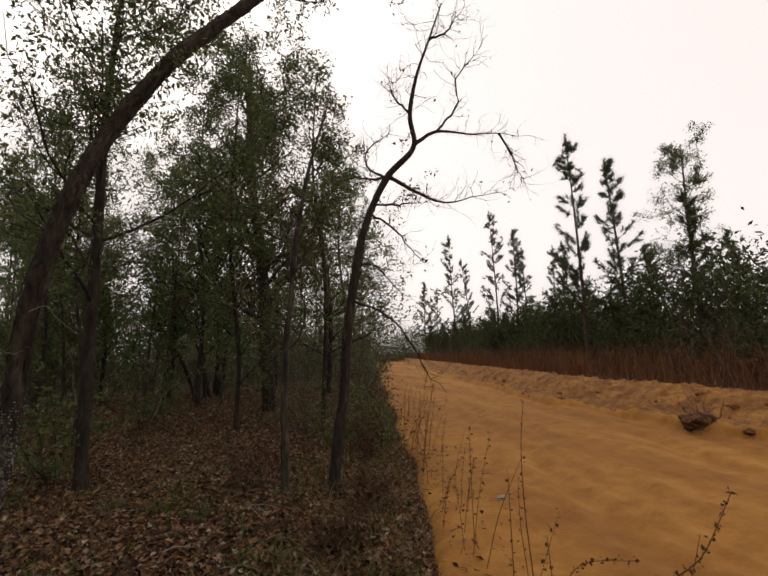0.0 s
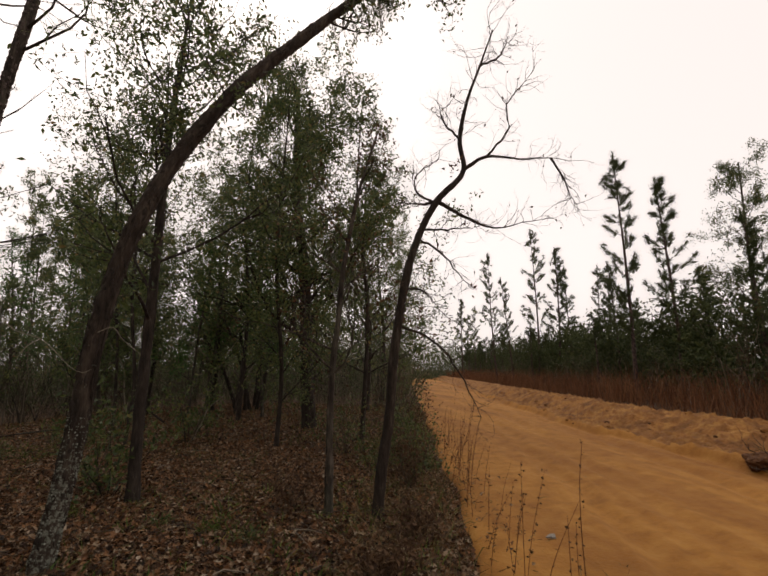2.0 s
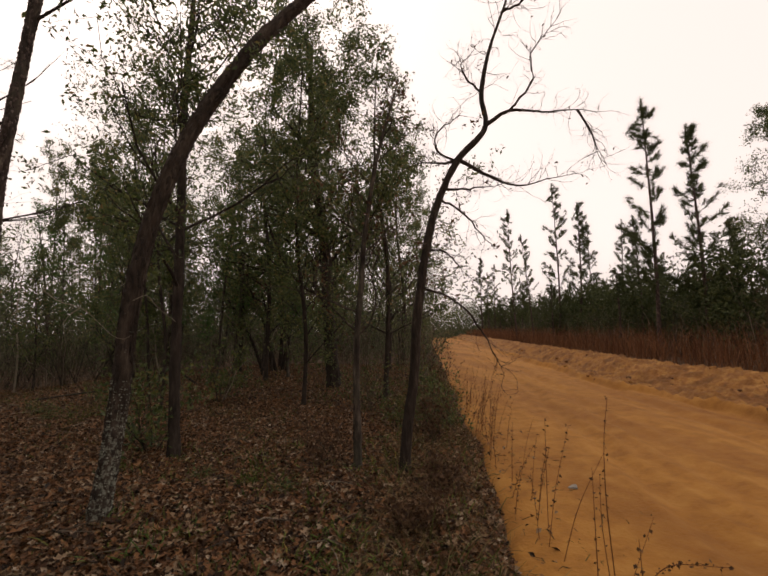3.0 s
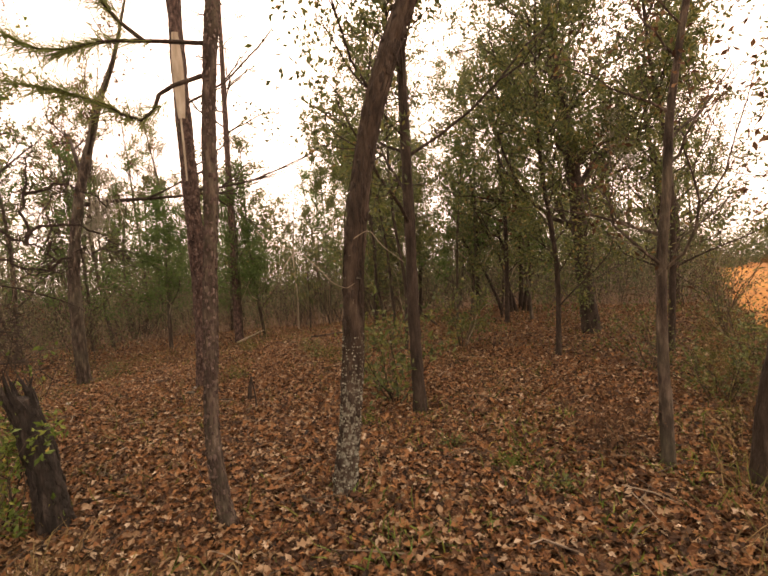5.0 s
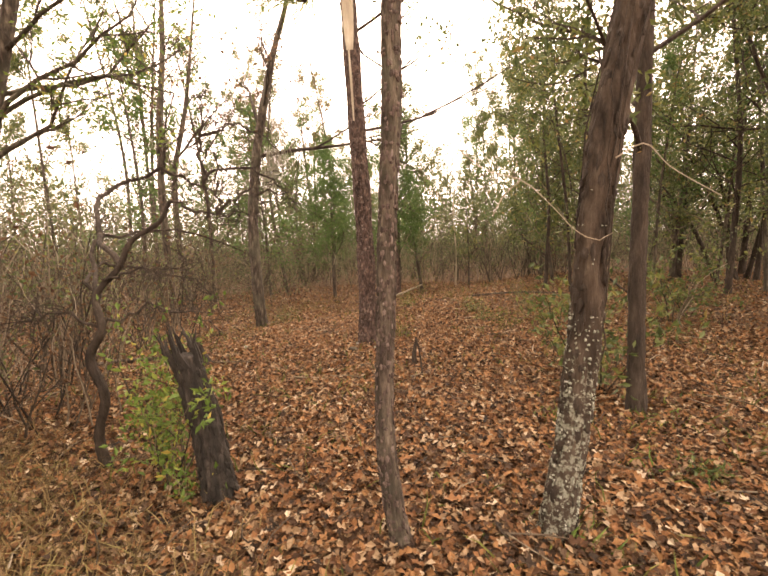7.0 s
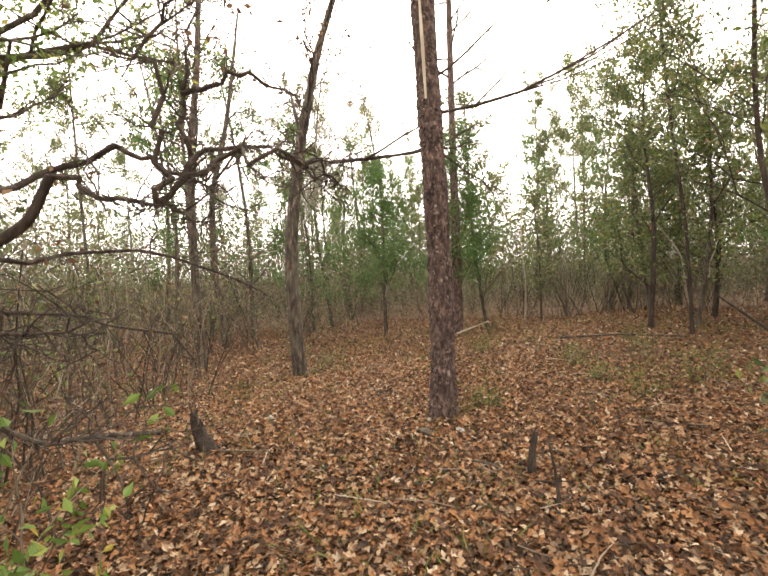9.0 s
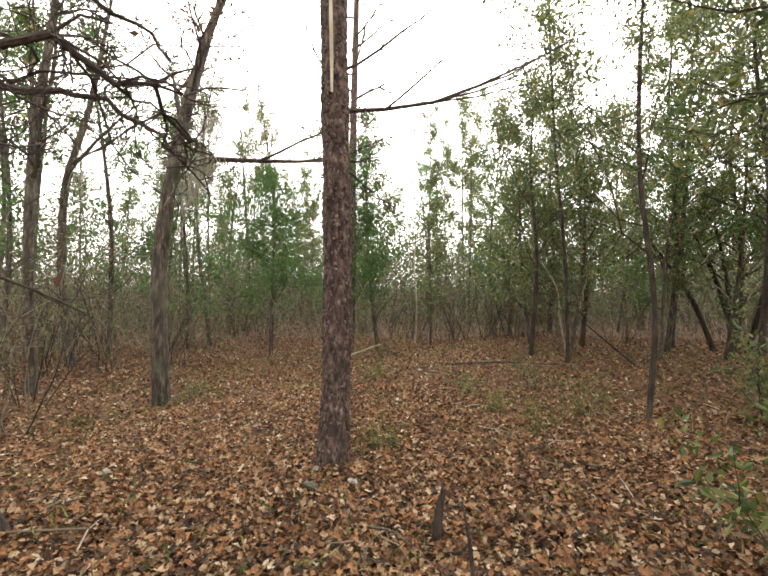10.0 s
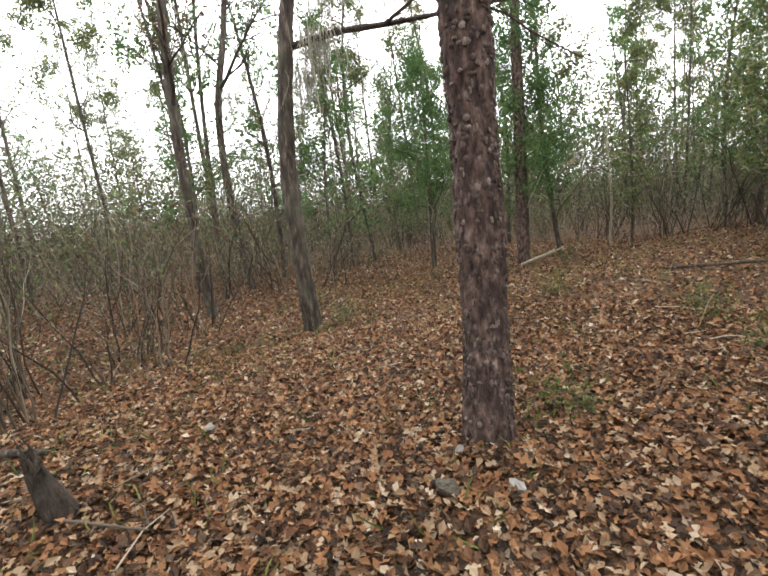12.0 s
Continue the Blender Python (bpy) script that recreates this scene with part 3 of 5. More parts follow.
for lo_, hi_, th0, wd in ((0.40, 0.52, -1.0, 0.75), (0.31, 0.40, -1.1, 0.14)):
    ks = np.linspace(lo_, hi_, 24)
    ang = th0 + np.linspace(-wd, wd, 6)
    wdt = 0.4 + 0.6 * np.sin(np.linspace(0.2, 2.9, 24))
    v = np.array([[c[int(k * (len(c) - 1))] + (rad[int(k * (len(c) - 1))] + 0.012) * np.array([math.cos(th0 + (a - th0) * w), math.sin(th0 + (a - th0) * w), 0]) for a in ang] for k, w in zip(ks, wdt)])
    i, j = np.meshgrid(np.arange(23), np.arange(5), indexing="ij")
    g.add(v.reshape(-1, 3), np.stack([i * 6 + j, i * 6 + j + 1, (i + 1) * 6 + j + 1, (i + 1) * 6 + j], -1).reshape(-1, 4))
part("bare_streak", g, M_WOOD, pine_trunk, "pale barkless streak")
tips = []
g = Geo()
grow(g, c[int(0.42 * len(c))], [0.9, 0.7, 0.75], 1.9, 0.02, r3, 1, tips, 4, 0.12, 0.05, 0.5)
part("branch", g, M_DARK, pine)
g = Geo()
grow(g, c[int(0.30 * len(c))], [0.95, 0.8, 0.18], 2.1, 0.02, r3, 1, tips, 5, 0.12, 0.05, 0.5)
part("branch", g, M_DARK, pine)
g = Geo()
grow(g, c[int(0.33 * len(c))], [0.5, 0.9, 0.5], 1.2, 0.014, r3, 1, tips, 4, 0.12, 0.05, 0.5)
part("branch", g, M_DARK, pine)
high = limb_parts(pine, M_DARK, c, r3, 0.66, 1.0, 16, 1.9, 0.022, 1, 4, out=0.3)
g = Geo()
needle_tufts(g, [q for q, _ in high[::2]], [w for _, w in high[::2]], 24, 0.22, r3, 0.003)
part("needles", g, M_NEEDLE, pine)

# ---- other trunks of known shape
oak([(-2.63, 5.96, 0.26), (-2.64, 5.96, 1.11), (-2.63, 5.97, 1.92), (-2.62, 5.97, 2.98), (-2.61, 5.98, 4.2), (-2.5, 6.05, 6.6)], [0.066, 0.060, 0.055, 0.047, 0.034, 0.012],
    "slender dark oak with a dense evergreen crown", 41, lo=0.32, limbs=24, length=1.9, per=8)
dark_oak, dark_c, _ = oak([(-0.56, 11.3, 0.24), (-0.67, 11.3, 1.75), (-0.73, 11.3, 3.1), (-0.83, 11.31, 4.25), (-0.97, 11.32, 5.3), (-1.1, 11.3, 9.0)], [0.165, 0.15, 0.135, 0.12, 0.09, 0.04],
    "dark evergreen oak with a broad leafy crown", 42, lo=0.22, limbs=30, length=2.6, per=8, leaf=0.075, kids=6)
oak([(-0.57, 5.0, 0.2), (-0.57, 5.0, 0.65), (-0.57, 5.0, 1.13), (-0.55, 5.0, 1.6), (-0.5, 5.0, 2.1), (-0.47, 5.0, 2.5), (-0.40, 5.0, 2.95), (-0.33, 4.98, 3.35), (-0.1, 4.95, 4.2)], [0.042, 0.037, 0.032, 0.026, 0.020, 0.008],
    "thin grey sapling with a few withered leaves", 43, M_BARK, lo=0.3, limbs=12, length=0.8, per=1, leaf=0.05, kids=4, foliage=M_DEADLEAF)
oak([(-5.3, 12.8, 0.1), (-5.35, 12.7, 2.0), (-5.5, 12.4, 4.2), (-5.6, 12.0, 7.4)], [0.035, 0.03, 0.024, 0.012],
    "open-crowned oak with sparse small leaves", 44, lo=0.5, limbs=16, length=2.4, per=3, leaf=0.07)
oak([(-3.9, 9.4, 0.2), (-3.85, 9.45, 1.3), (-4.0, 9.4, 2.8), (-3.95, 9.5, 6.4)], [0.03, 0.027, 0.022, 0.008],
    "thin-stemmed evergreen oak with an open crown", 45, lo=0.3, limbs=20, length=1.8, per=6)
oak([(-1.23, 8.92, 0.2), (-1.18, 8.97, 1.5), (-1.33, 8.92, 3.2), (-1.23, 9.0, 7.0)], [0.04, 0.035, 0.028, 0.01],
    "thin-stemmed evergreen oak with leaves down to the ground", 46, lo=0.10, limbs=28, length=1.8, per=11)
# Oaks with y below 1 stay unseen; added with denser crowns to block light.
for k, (x, y, h, w) in enumerate([(-2.2, -2.6, 7.0, 0.08), (-5.2, -1.8, 7.5, 0.09), (-8.6, -0.6, 7.0, 0.08), (-0.9, -5.0, 8.0, 0.1), (-4.2, -5.5, 8.5, 0.1), (-8.5, -4.5, 8.0, 0.1), (-2.3, 17.1, 6.6, 0.08), (-5.5, 15.9, 5.2, 0.06), (-0.2, 19.9, 9.5, 0.11), (-7.1, 19.9, 8.0, 0.09), (1.3, 14.6, 7.6, 0.09), (2.6, 18.8, 8.2, 0.09), (0.4, 9.4, 7.6, 0.05), (-2.4, 13.2, 8.4, 0.06), (-3.6, 16.2, 8.0, 0.07), (-6.2, 13.6, 6.0, 0.05), (-5.0, -1.6, 8.4, 0.1), (-0.9, -4.2, 8.8, 0.1), (-7.4, -0.4, 8.0, 0.09)]):
    z = floor_at(x, y)
    oak([(x, y, z), (x + 0.1, y, z + h * 0.35), (x - 0.1, y + 0.2, z + h * 0.7), (x, y + 0.1, z + h)], [w, w * 0.8, w * 0.5, w * 0.2],
        "evergreen oak of the wood, unseen and added for shade where y < 1", 50 + k, lo=0.16, limbs=20, length=2.3, per=9 if y > 1 else 14, leaf=0.08, group="oaks of the wood")

# far pine behind the main one
r4 = np.random.default_rng(61)
base, p = rooted([(-10.5, 12.73, 0.2), (-10.5, 12.73, 1.68), (-10.48, 12.75, 4.25), (-10.45, 12.78, 7.76), (-10.4, 12.82, 12.5)])
far_pine = thing("pine_tree", base, "tall straight pine with a dark foot", "tree")
g, c, rad = trunk_mesh(p, [0.12, 0.095, 0.09, 0.08, 0.06, 0.03], r4, 16, 0.08, 0.06, 0.3)
part("trunk", g, M_PINE, far_pine, smooth=True)
tips = limb_parts(far_pine, M_DARK, c, r4, 0.5, 1.0, 18, 2.0, 0.03, 1, 4, out=0.3)
g = Geo()
needle_tufts(g, [q for q, _ in tips[::2]], [w for _, w in tips[::2]], 20, 0.25, r4, 0.005)
part("needles", g, M_NEEDLE, far_pine)


# clump of dark leaning stems
r4 = np.random.default_rng(65)
clump = thing("stem_clump", (-1.99, 15.96, floor_at(-1.99, 15.96)), "clump of dark leaning stems sharing one foot", "tree")
tips = []
for dx, dy, top in ((0.0, 0.0, (0.1, 0.05, 4.6)), (-0.35, 0.1, (-1.6, -0.2, 3.6)), (-0.5, -0.15, (-0.9, -0.3, 3.2)), (-0.2, 0.25, (0.5, 0.2, 4.0)), (-0.75, 0.0, (-2.2, 0.1, 2.8))):
    g, c, rad = trunk_mesh([(dx, dy, -0.1), (dx + 0.4 * (top[0] - dx) + 0.08, dy, top[2] * 0.45), top], [0.06, 0.045, 0.015], r4, 12, 0.08, 0.08, 0.3)
    part("stem", g, M_DARK, clump, smooth=True)
    tips += limb_parts(clump, M_DARK, c, r4, 0.5, 1.0, 5, 1.0, 0.016, 1, 4)
g = Geo()
leaf_cloud(g, [q for q, _ in tips], 8, 0.09, 0.075, r4)
part("crown", g, M_OAK, clump, "scattered evergreen leaves")

# bending oaks hung with moss
def mossy(points, radii, label, seed, beards, limbs):
    r = np.random.default_rng(seed)
    b_, p_ = rooted(points)
    t = thing("mossy_oak", b_, label, "tree")
    g_, c_, rad_ = trunk_mesh(p_, radii, r, 26, 0.05, 0.07, 0.3, 0.18, (2.6, 3.0))
    part("trunk", g_, M_BARK, t, smooth=True)
    tips_ = []
    for f, way, ln, rd in limbs:
        g_ = Geo()
        grow(g_, c_[int(f * (len(c_) - 1))], way, ln, rd, r, 2, tips_, 5, 0.18, 0.03, 0.6)
        part("branch", g_, M_DARK, t)
    tips_ += limb_parts(t, M_DARK, c_, r, 0.55, 1.0, 8, 1.4, 0.022, 2, 4)
    g_ = Geo()
    leaf_cloud(g_, [q for q, _ in tips_], 2, 0.08, 0.07, r)
    part("crown", g_, M_DEADLEAF, t, "a few withered leaves")
    for f, off, n_, ln in beards:
        moss_beard(t, c_[int(f * (len(c_) - 1))] + off, n_, ln, r, 0.10)
    return t


mossy([(-9.77, 7.34, -0.1), (-9.79, 7.30, 1.0), (-9.79, 7.30, 2.0), (-9.75, 7.38, 2.85), (-9.67, 7.50, 3.75), (-9.56, 7.66, 4.6), (-9.45, 7.83, 5.4), (-9.3, 8.05, 6.2), (-9.1, 8.3, 7.6)],
      [0.115, 0.11, 0.105, 0.09, 0.08, 0.06, 0.04, 0.02], "leaning grey oak hung with grey moss", 71,
      [(0.47, (0.28, 0.24, 0.0), 60, 0.75), (0.42, (0.2, 0.15, 0), 30, 0.8), (0.55, (0.25, 0.25, 0.0), 30, 0.5)],
      [(0.45, (0.75, 0.8, 0.22), 3.2, 0.045), (0.52, (-0.6, 0.3, 0.9), 1.8, 0.04)])
mossy([(-12.23, 6.67, -0.2), (-12.24, 6.63, 1.0), (-12.24, 6.62, 2.9), (-12.21, 6.70, 4.4), (-12.16, 6.85, 5.7), (-12.1, 7.0, 8.4)],
      [0.085, 0.08, 0.075, 0.065, 0.05, 0.02], "thin leaning oak with bare limbs", 72, [(0.5, (0.2, 0.1, 0), 14, 0.5)], [(0.4, (0.8, 0.4, 0.6), 1.6, 0.035)])
mossy([(-14.5, 8.15, -0.2), (-14.6, 8.0, 2.2), (-14.6, 8.05, 3.6), (-14.4, 8.4, 5.4), (-14.1, 8.8, 8.5)],
      [0.09, 0.08, 0.07, 0.05, 0.02], "thin crooked oak farther into the wood", 73, [(0.5, (0.2, 0.1, 0), 24, 0.8)], [(0.5, (0.8, 0.5, 0.6), 2.0, 0.04)])

# ---- bare roadside tree with forked limbs
r5 = np.random.default_rng(81)
base, p = rooted([(-0.12, 4.86, 0.05), (-0.07, 4.84, 0.6), (0.0, 4.82, 1.06), (0.05, 4.81, 1.67), (0.12, 4.79, 2.15), (0.19, 4.77, 2.52), (0.29, 4.74, 2.88), (0.51, 4.68, 3.33), (0.80, 4.6, 3.69), (0.77, 4.61, 3.99), (0.85, 4.59, 4.45), (1.03, 4.54, 4.97), (1.18, 4.5, 5.4)])
bare = thing("bare_tree", base, "small leafless dark tree forking against the sky beside the road", "tree")
off = np.array(base)
g, c, rad = trunk_mesh(p, [0.056, 0.052, 0.049, 0.045, 0.040, 0.034, 0.024, 0.015, 0.006], r5, 20, 0.03, 0.06, 0.3, 0.2, (2.2, 5.0))
part("trunk", g, M_DARK, bare, smooth=True)
limbs = [[(0.80, 4.6, 3.69), (1.04, 4.54, 3.83), (1.34, 4.46, 3.80), (1.65, 4.38, 3.79), (1.91, 4.3, 3.75)],
         [(1.70, 4.36, 3.79), (1.80, 4.33, 3.57), (1.91, 4.3, 3.25)],
         [(1.04, 4.54, 3.83), (1.28, 4.47, 4.15), (1.28, 4.47, 4.4), (1.55, 4.4, 4.79)],
         [(0.51, 4.68, 3.33), (0.38, 4.71, 3.30), (0.12, 4.78, 3.33)],
         [(0.49, 4.69, 3.31), (0.31, 4.73, 3.44), (0.28, 4.74, 3.58), (0.54, 4.67, 3.82)],
         [(0.51, 4.68, 3.33), (0.67, 4.64, 3.23), (0.87, 4.58, 3.10), (1.12, 4.52, 3.01), (1.41, 4.44, 3.08), (1.66, 4.37, 3.11)],
         [(0.37, 4.72, 3.02), (0.66, 4.64, 3.01), (0.89, 4.58, 3.03)],
         [(0.10, 4.79, 2.0), (0.37, 4.72, 1.88), (0.54, 4.67, 1.74), (0.66, 4.64, 1.56), (0.88, 4.58, 1.08)],
         [(0.31, 4.73, 2.92), (0.56, 4.67, 2.74), (0.69, 4.63, 2.55), (0.84, 4.59, 2.37)],
         [(0.16, 4.78, 2.4), (0.34, 4.74, 2.36), (0.55, 4.7, 2.12)],
         [(0.77, 4.61, 4.05), (0.62, 4.66, 4.25), (0.58, 4.7, 4.5)],
         [(1.03, 4.54, 4.95), (1.2, 4.5, 5.02), (1.35, 4.45, 5.25)]]
tips = []
for k, pts in enumerate(limbs):
    g = Geo()
    q = spline(np.array(pts) - off, 14) + r5.normal(0, 0.006, (14, 3))
    q[0] = np.array(pts[0]) - off
    tube(g, q, [0.024 if k in (0, 3, 5) else 0.014, 0.010, 0.002], 6)
    for i in range(3, 14):
        for _ in range(2):
            grow(g, q[i], unit(q[i] - q[i - 1]) + r5.normal(0, 0.75, 3), r5.uniform(0.10, 0.36), 0.0034, r5, 1, tips, 3, 0.3, 0.05, 0.6)
    part("limb", g, M_DARK, bare)
g = Geo()
for i in range(int(len(c) * 0.75), len(c)):
    if r5.uniform() < 0.7:
        grow(g, c[i], r5.normal(0, 1, 3) + [0, 0, 0.4], r5.uniform(0.2, 0.5), 0.004, r5, 1, tips, 4, 0.3, 0.05, 0.6)
tagged(part("twig_spray", g, M_DARK, bare), kind="stuff")
g = Geo()
sel = [tips[k][0] for k in r5.integers(0, len(tips), 110)]
leaf_cloud(g, sel, 1, 0.02, 0.045, r5)
leaf_cloud(g, [np.array([0.68, 4.62, 3.72]) - off], 18, 0.06, 0.05, r5)
leaf_cloud(g, [np.array([0.2, 4.75, 2.3]) - off + r5.normal(0, 0.25, 3) for _ in range(24)], 4, 0.04, 0.06, r5)
part("withered_leaves", g, M_DEADLEAF, bare)

# ---- leaning charred snag, and the crooked dead tree over it
r6 = np.random.default_rng(91)
base, p = rooted([(-4.23, 3.31, 0.05), (-4.25, 3.27, 0.45), (-4.28, 3.23, 0.78), (-4.30, 3.19, 0.97)])
snag = thing("broken_stump", base, "leaning dark stump with a splintered top", "tree stump")
g, c, rad = trunk_mesh(p, [0.086, 0.083, 0.080, 0.062], r6, 36, 0.015, 0.08, 0.25, 0.25, (3.0, 5.0))
snag_trunk = part("trunk", g, M_CHAR, snag, smooth=True)
g = Geo()
bark_plates(g, c, rad, r6, 160, 0.05, 0.006, 0.0, 1.0, 1.6)
tagged(part("flaking_bark", g, M_CHAR, snag_trunk), kind="stuff")
for k in range(22):
    g = Geo()
    th = r6.uniform(0, 6.28)
    q = c[-4] + np.array([math.cos(th) * 0.068, math.sin(th) * 0.068, 0])
    tube(g, [q, q + [-0.03 + r6.normal(0, 0.015), -0.02 + r6.normal(0, 0.015), r6.uniform(0.05, 0.12)], q + [-0.04 + r6.normal(0, 0.02), -0.03 + r6.normal(0, 0.02), r6.uniform(0.12, 0.26)]], [0.018, 0.012, 0.002], 4)
    part("splinter", g, M_CHAR, snag_trunk)

base, p = rooted([(-5.18, 3.05, 0.00), (-5.23, 3.0, 0.32), (-5.13, 3.03, 0.65), (-5.19, 2.99, 0.89), (-5.11, 3.05, 1.08), (-5.20, 3.06, 1.27), (-5.13, 3.2, 1.47), (-5.09, 3.26, 1.62), (-4.99, 3.42, 1.75), (-4.95, 3.48, 1.88)])
crook_tree = thing("crooked_dead_tree", base, "low crooked dead tree with twisted bare limbs", "tree")
off = np.array(base)
g, c, rad = trunk_mesh(p, [0.032, 0.03, 0.028, 0.022, 0.017, 0.013], r6, 20, 0.02, 0.12, 0.3, 0.3, (1.8, 9.0))
part("trunk", g, M_DARK, crook_tree, smooth=True)
for k, pts in enumerate([[(-4.95, 3.48, 1.88), (-4.79, 3.66, 1.79), (-4.65, 3.82, 1.77)], [(-4.75, 3.70, 1.78), (-4.73, 3.72, 2.00), (-4.75, 3.7, 2.21), (-4.63, 3.8, 2.43)],
                         [(-4.75, 3.70, 1.79), (-4.68, 3.85, 1.92), (-4.58, 4.0, 1.94), (-4.63, 4.3, 1.88)],
                         [(-5.16, 3.1, 1.38), (-5.03, 3.3, 1.44), (-4.85, 3.5, 1.43)], [(-5.15, 3.05, 1.08), (-4.98, 3.3, 1.19), (-4.78, 3.55, 1.08), (-4.73, 3.65, 0.99)],
                         [(-5.15, 3.05, 1.08), (-5.33, 2.85, 1.19), (-5.63, 2.7, 1.13)], [(-5.12, 3.2, 1.46), (-5.6, 3.25, 1.72), (-6.15, 3.61, 2.13), (-6.04, 3.79, 2.21), (-5.99, 3.88, 2.28)],
                         [(-5.99, 3.88, 2.28), (-5.9, 4.04, 2.18), (-5.81, 4.2, 2.10), (-5.69, 4.4, 2.05)],
                         [(-5.82, 4.18, 2.10), (-5.8, 4.21, 2.2), (-5.73, 4.32, 2.26), (-5.61, 4.54, 2.28), (-5.54, 4.66, 2.2), (-5.42, 4.86, 2.06)],
                         [(-5.81, 4.19, 2.10), (-5.81, 4.19, 2.34), (-5.82, 4.18, 2.57), (-5.79, 4.23, 2.79), (-5.78, 4.25, 3.04)],
                         [(-5.82, 4.18, 2.56), (-5.72, 4.34, 2.62), (-5.67, 4.44, 2.68), (-5.55, 4.64, 2.59), (-5.48, 4.76, 2.51)],
                         [(-5.18, 3.06, 1.25), (-5.8, 3.3, 1.65), (-6.06, 3.77, 1.72), (-5.94, 3.96, 1.75), (-5.82, 4.18, 1.65), (-5.7, 4.38, 1.57), (-5.63, 4.5, 1.47)],
                         [(-5.16, 3.05, 1.13), (-5.8, 3.25, 1.45), (-6.12, 3.66, 1.43), (-5.98, 3.89, 1.31), (-5.89, 4.05, 1.28), (-5.83, 4.15, 1.15)]]):
    g = Geo()
    q = spline(np.array(pts) - off, 14)
    q[1:] += r6.normal(0, 0.017, (13, 3))
    tube(g, q, [0.020, 0.018, 0.016] if k == 6 else [0.016, 0.011, 0.004] if k > 6 else [0.010, 0.007, 0.003], 7)
    for i in range(4, 14):
        for _ in range(3):
            grow(g, q[i], unit(q[i] - q[i - 1]) + r6.normal(0, 0.9, 3), r6.uniform(0.10, 0.34), 0.0032, r6, 1, tips, 4, 0.6, 0.0, 0.9)
    part("limb", g, M_DARK, crook_tree)
g = Geo()
leaf_cloud(g, [np.array([-5.7, 4.3, 2.9]) - off + r6.normal(0, 0.32, 3) for _ in range(110)], 1, 0.05, 0.045, r6, 0.5)
leaf_cloud(g, [np.array([-5.9, 3.3, 1.6]) - off + r6.normal(0, 0.42, 3) for _ in range(260)], 1, 0.05, 0.035, r6, 0.5)
part("withered_leaves", g, M_DEADLEAF, crook_tree)


# ---------------------------------------------------------------- kinds of plants that repeat
def leafy_shrub(place, size, leaves, foliage, label, seed, leaf=0.06, category="shrub", name="leafy_shrub", group=""):
    r = np.random.default_rng(seed)
    t = thing(name, place, label, category, group)
    g_, tips_ = Geo(), []
    for k in range(9):
        th = r.uniform(0, 6.28)
        grow(g_, [0.05 * math.cos(th), 0.05 * math.sin(th), -0.03], [math.cos(th) * 0.5, math.sin(th) * 0.5, 1.2], size * r.uniform(0.6, 1), 0.008 * size, r, 1, tips_, 5, 0.2, 0.1)
    tagged(part("stemwork", g_, M_TWIG, t), kind="stuff")
    g_ = Geo()
    leaf_cloud(g_, [q for q, _ in tips_], leaves, 0.04, leaf, r)
    part("foliage", g_, foliage, t)
    return t


def brush(place, size, label, seed, group, dead=1):
    r = np.random.default_rng(seed)
    t = thing("bare_brush", place, label, "shrub", group)
    g_, tips_ = Geo(), []
    for k in range(11):
        th, rr = r.uniform(0, 6.28), r.uniform(0, 0.5)
        grow(g_, [rr * math.cos(th), rr * math.sin(th), -0.05], [r.normal(0, 0.25), r.normal(0, 0.25), 1], size * r.uniform(0.5, 1.1), 0.011, r, 2, tips_, 4, 0.16, 0.06, 0.5, 0.5, 0.5)
    tagged(part("stemwork", g_, M_TWIG, t), kind="stuff")
    if dead:
        g_ = Geo()
        leaf_cloud(g_, [tips_[k][0] for k in r.integers(0, len(tips_), 260)], dead, 0.05, 0.06, r)
        part("leaves", g_, M_DEADLEAF if seed % 2 else M_OAK, t)
    return t


def young_pine(place, height, label, seed, group, lean=0.03, first=0.22, per=46, tuft=0.27):
    r = np.random.default_rng(seed)
    t = thing("young_pine", place, label, "tree", group)
    top = np.array([r.normal(0, lean) * height, r.normal(0, lean) * height, height])
    g_, c_, rad_ = trunk_mesh([(0, 0, -0.1), tuple(top * 0.4 + [0.1, 0, 0]), tuple(top)], [0.085, 0.055, 0.012], r, 9, 0.25, 0.05, 0.2)
    part("trunk", g_, M_PINE, t, smooth=True)
    g_, tp, tw = Geo(), [], []
    f = first
    while f < 0.99:
        i = int(f * (len(c_) - 1))
        for k in range(1):
            th = r.uniform(0, 6.28)
            ln = (1.2 - f) * 1.75 * r.uniform(0.3, 1.15) * height / 9
            q = [c_[i]]
            way = unit(np.array([math.cos(th), math.sin(th), 0.35]))
            for s in range(4):
                way = unit(way + [0, 0, 0.16])
                q.append(q[-1] + way * ln / 4)
            tube(g_, q, [0.014, 0.005], 4, cap=False)
            for s in (2, 3, 4):
                tp.append(q[s])
                tw.append(way)
                tp.append(q[s] + r.normal(0, 0.09, 3))
                tw.append(unit(way + r.normal(0, 0.5, 3)))
        f += r.uniform(0.006, 0.03)
    for s in range(6):
        tp.append(c_[-1] - [0, 0, 0.16 * s])
        tw.append(np.array([0, 0, 1.0]))
    tagged(part("branchwork", g_, M_DARK, t), kind="stuff")
    g_ = Geo()
    needle_tufts(g_, tp, tw, per, tuft, r, 0.009, 0.5)
    part("needles", g_, M_NEEDLE, t)
    return t


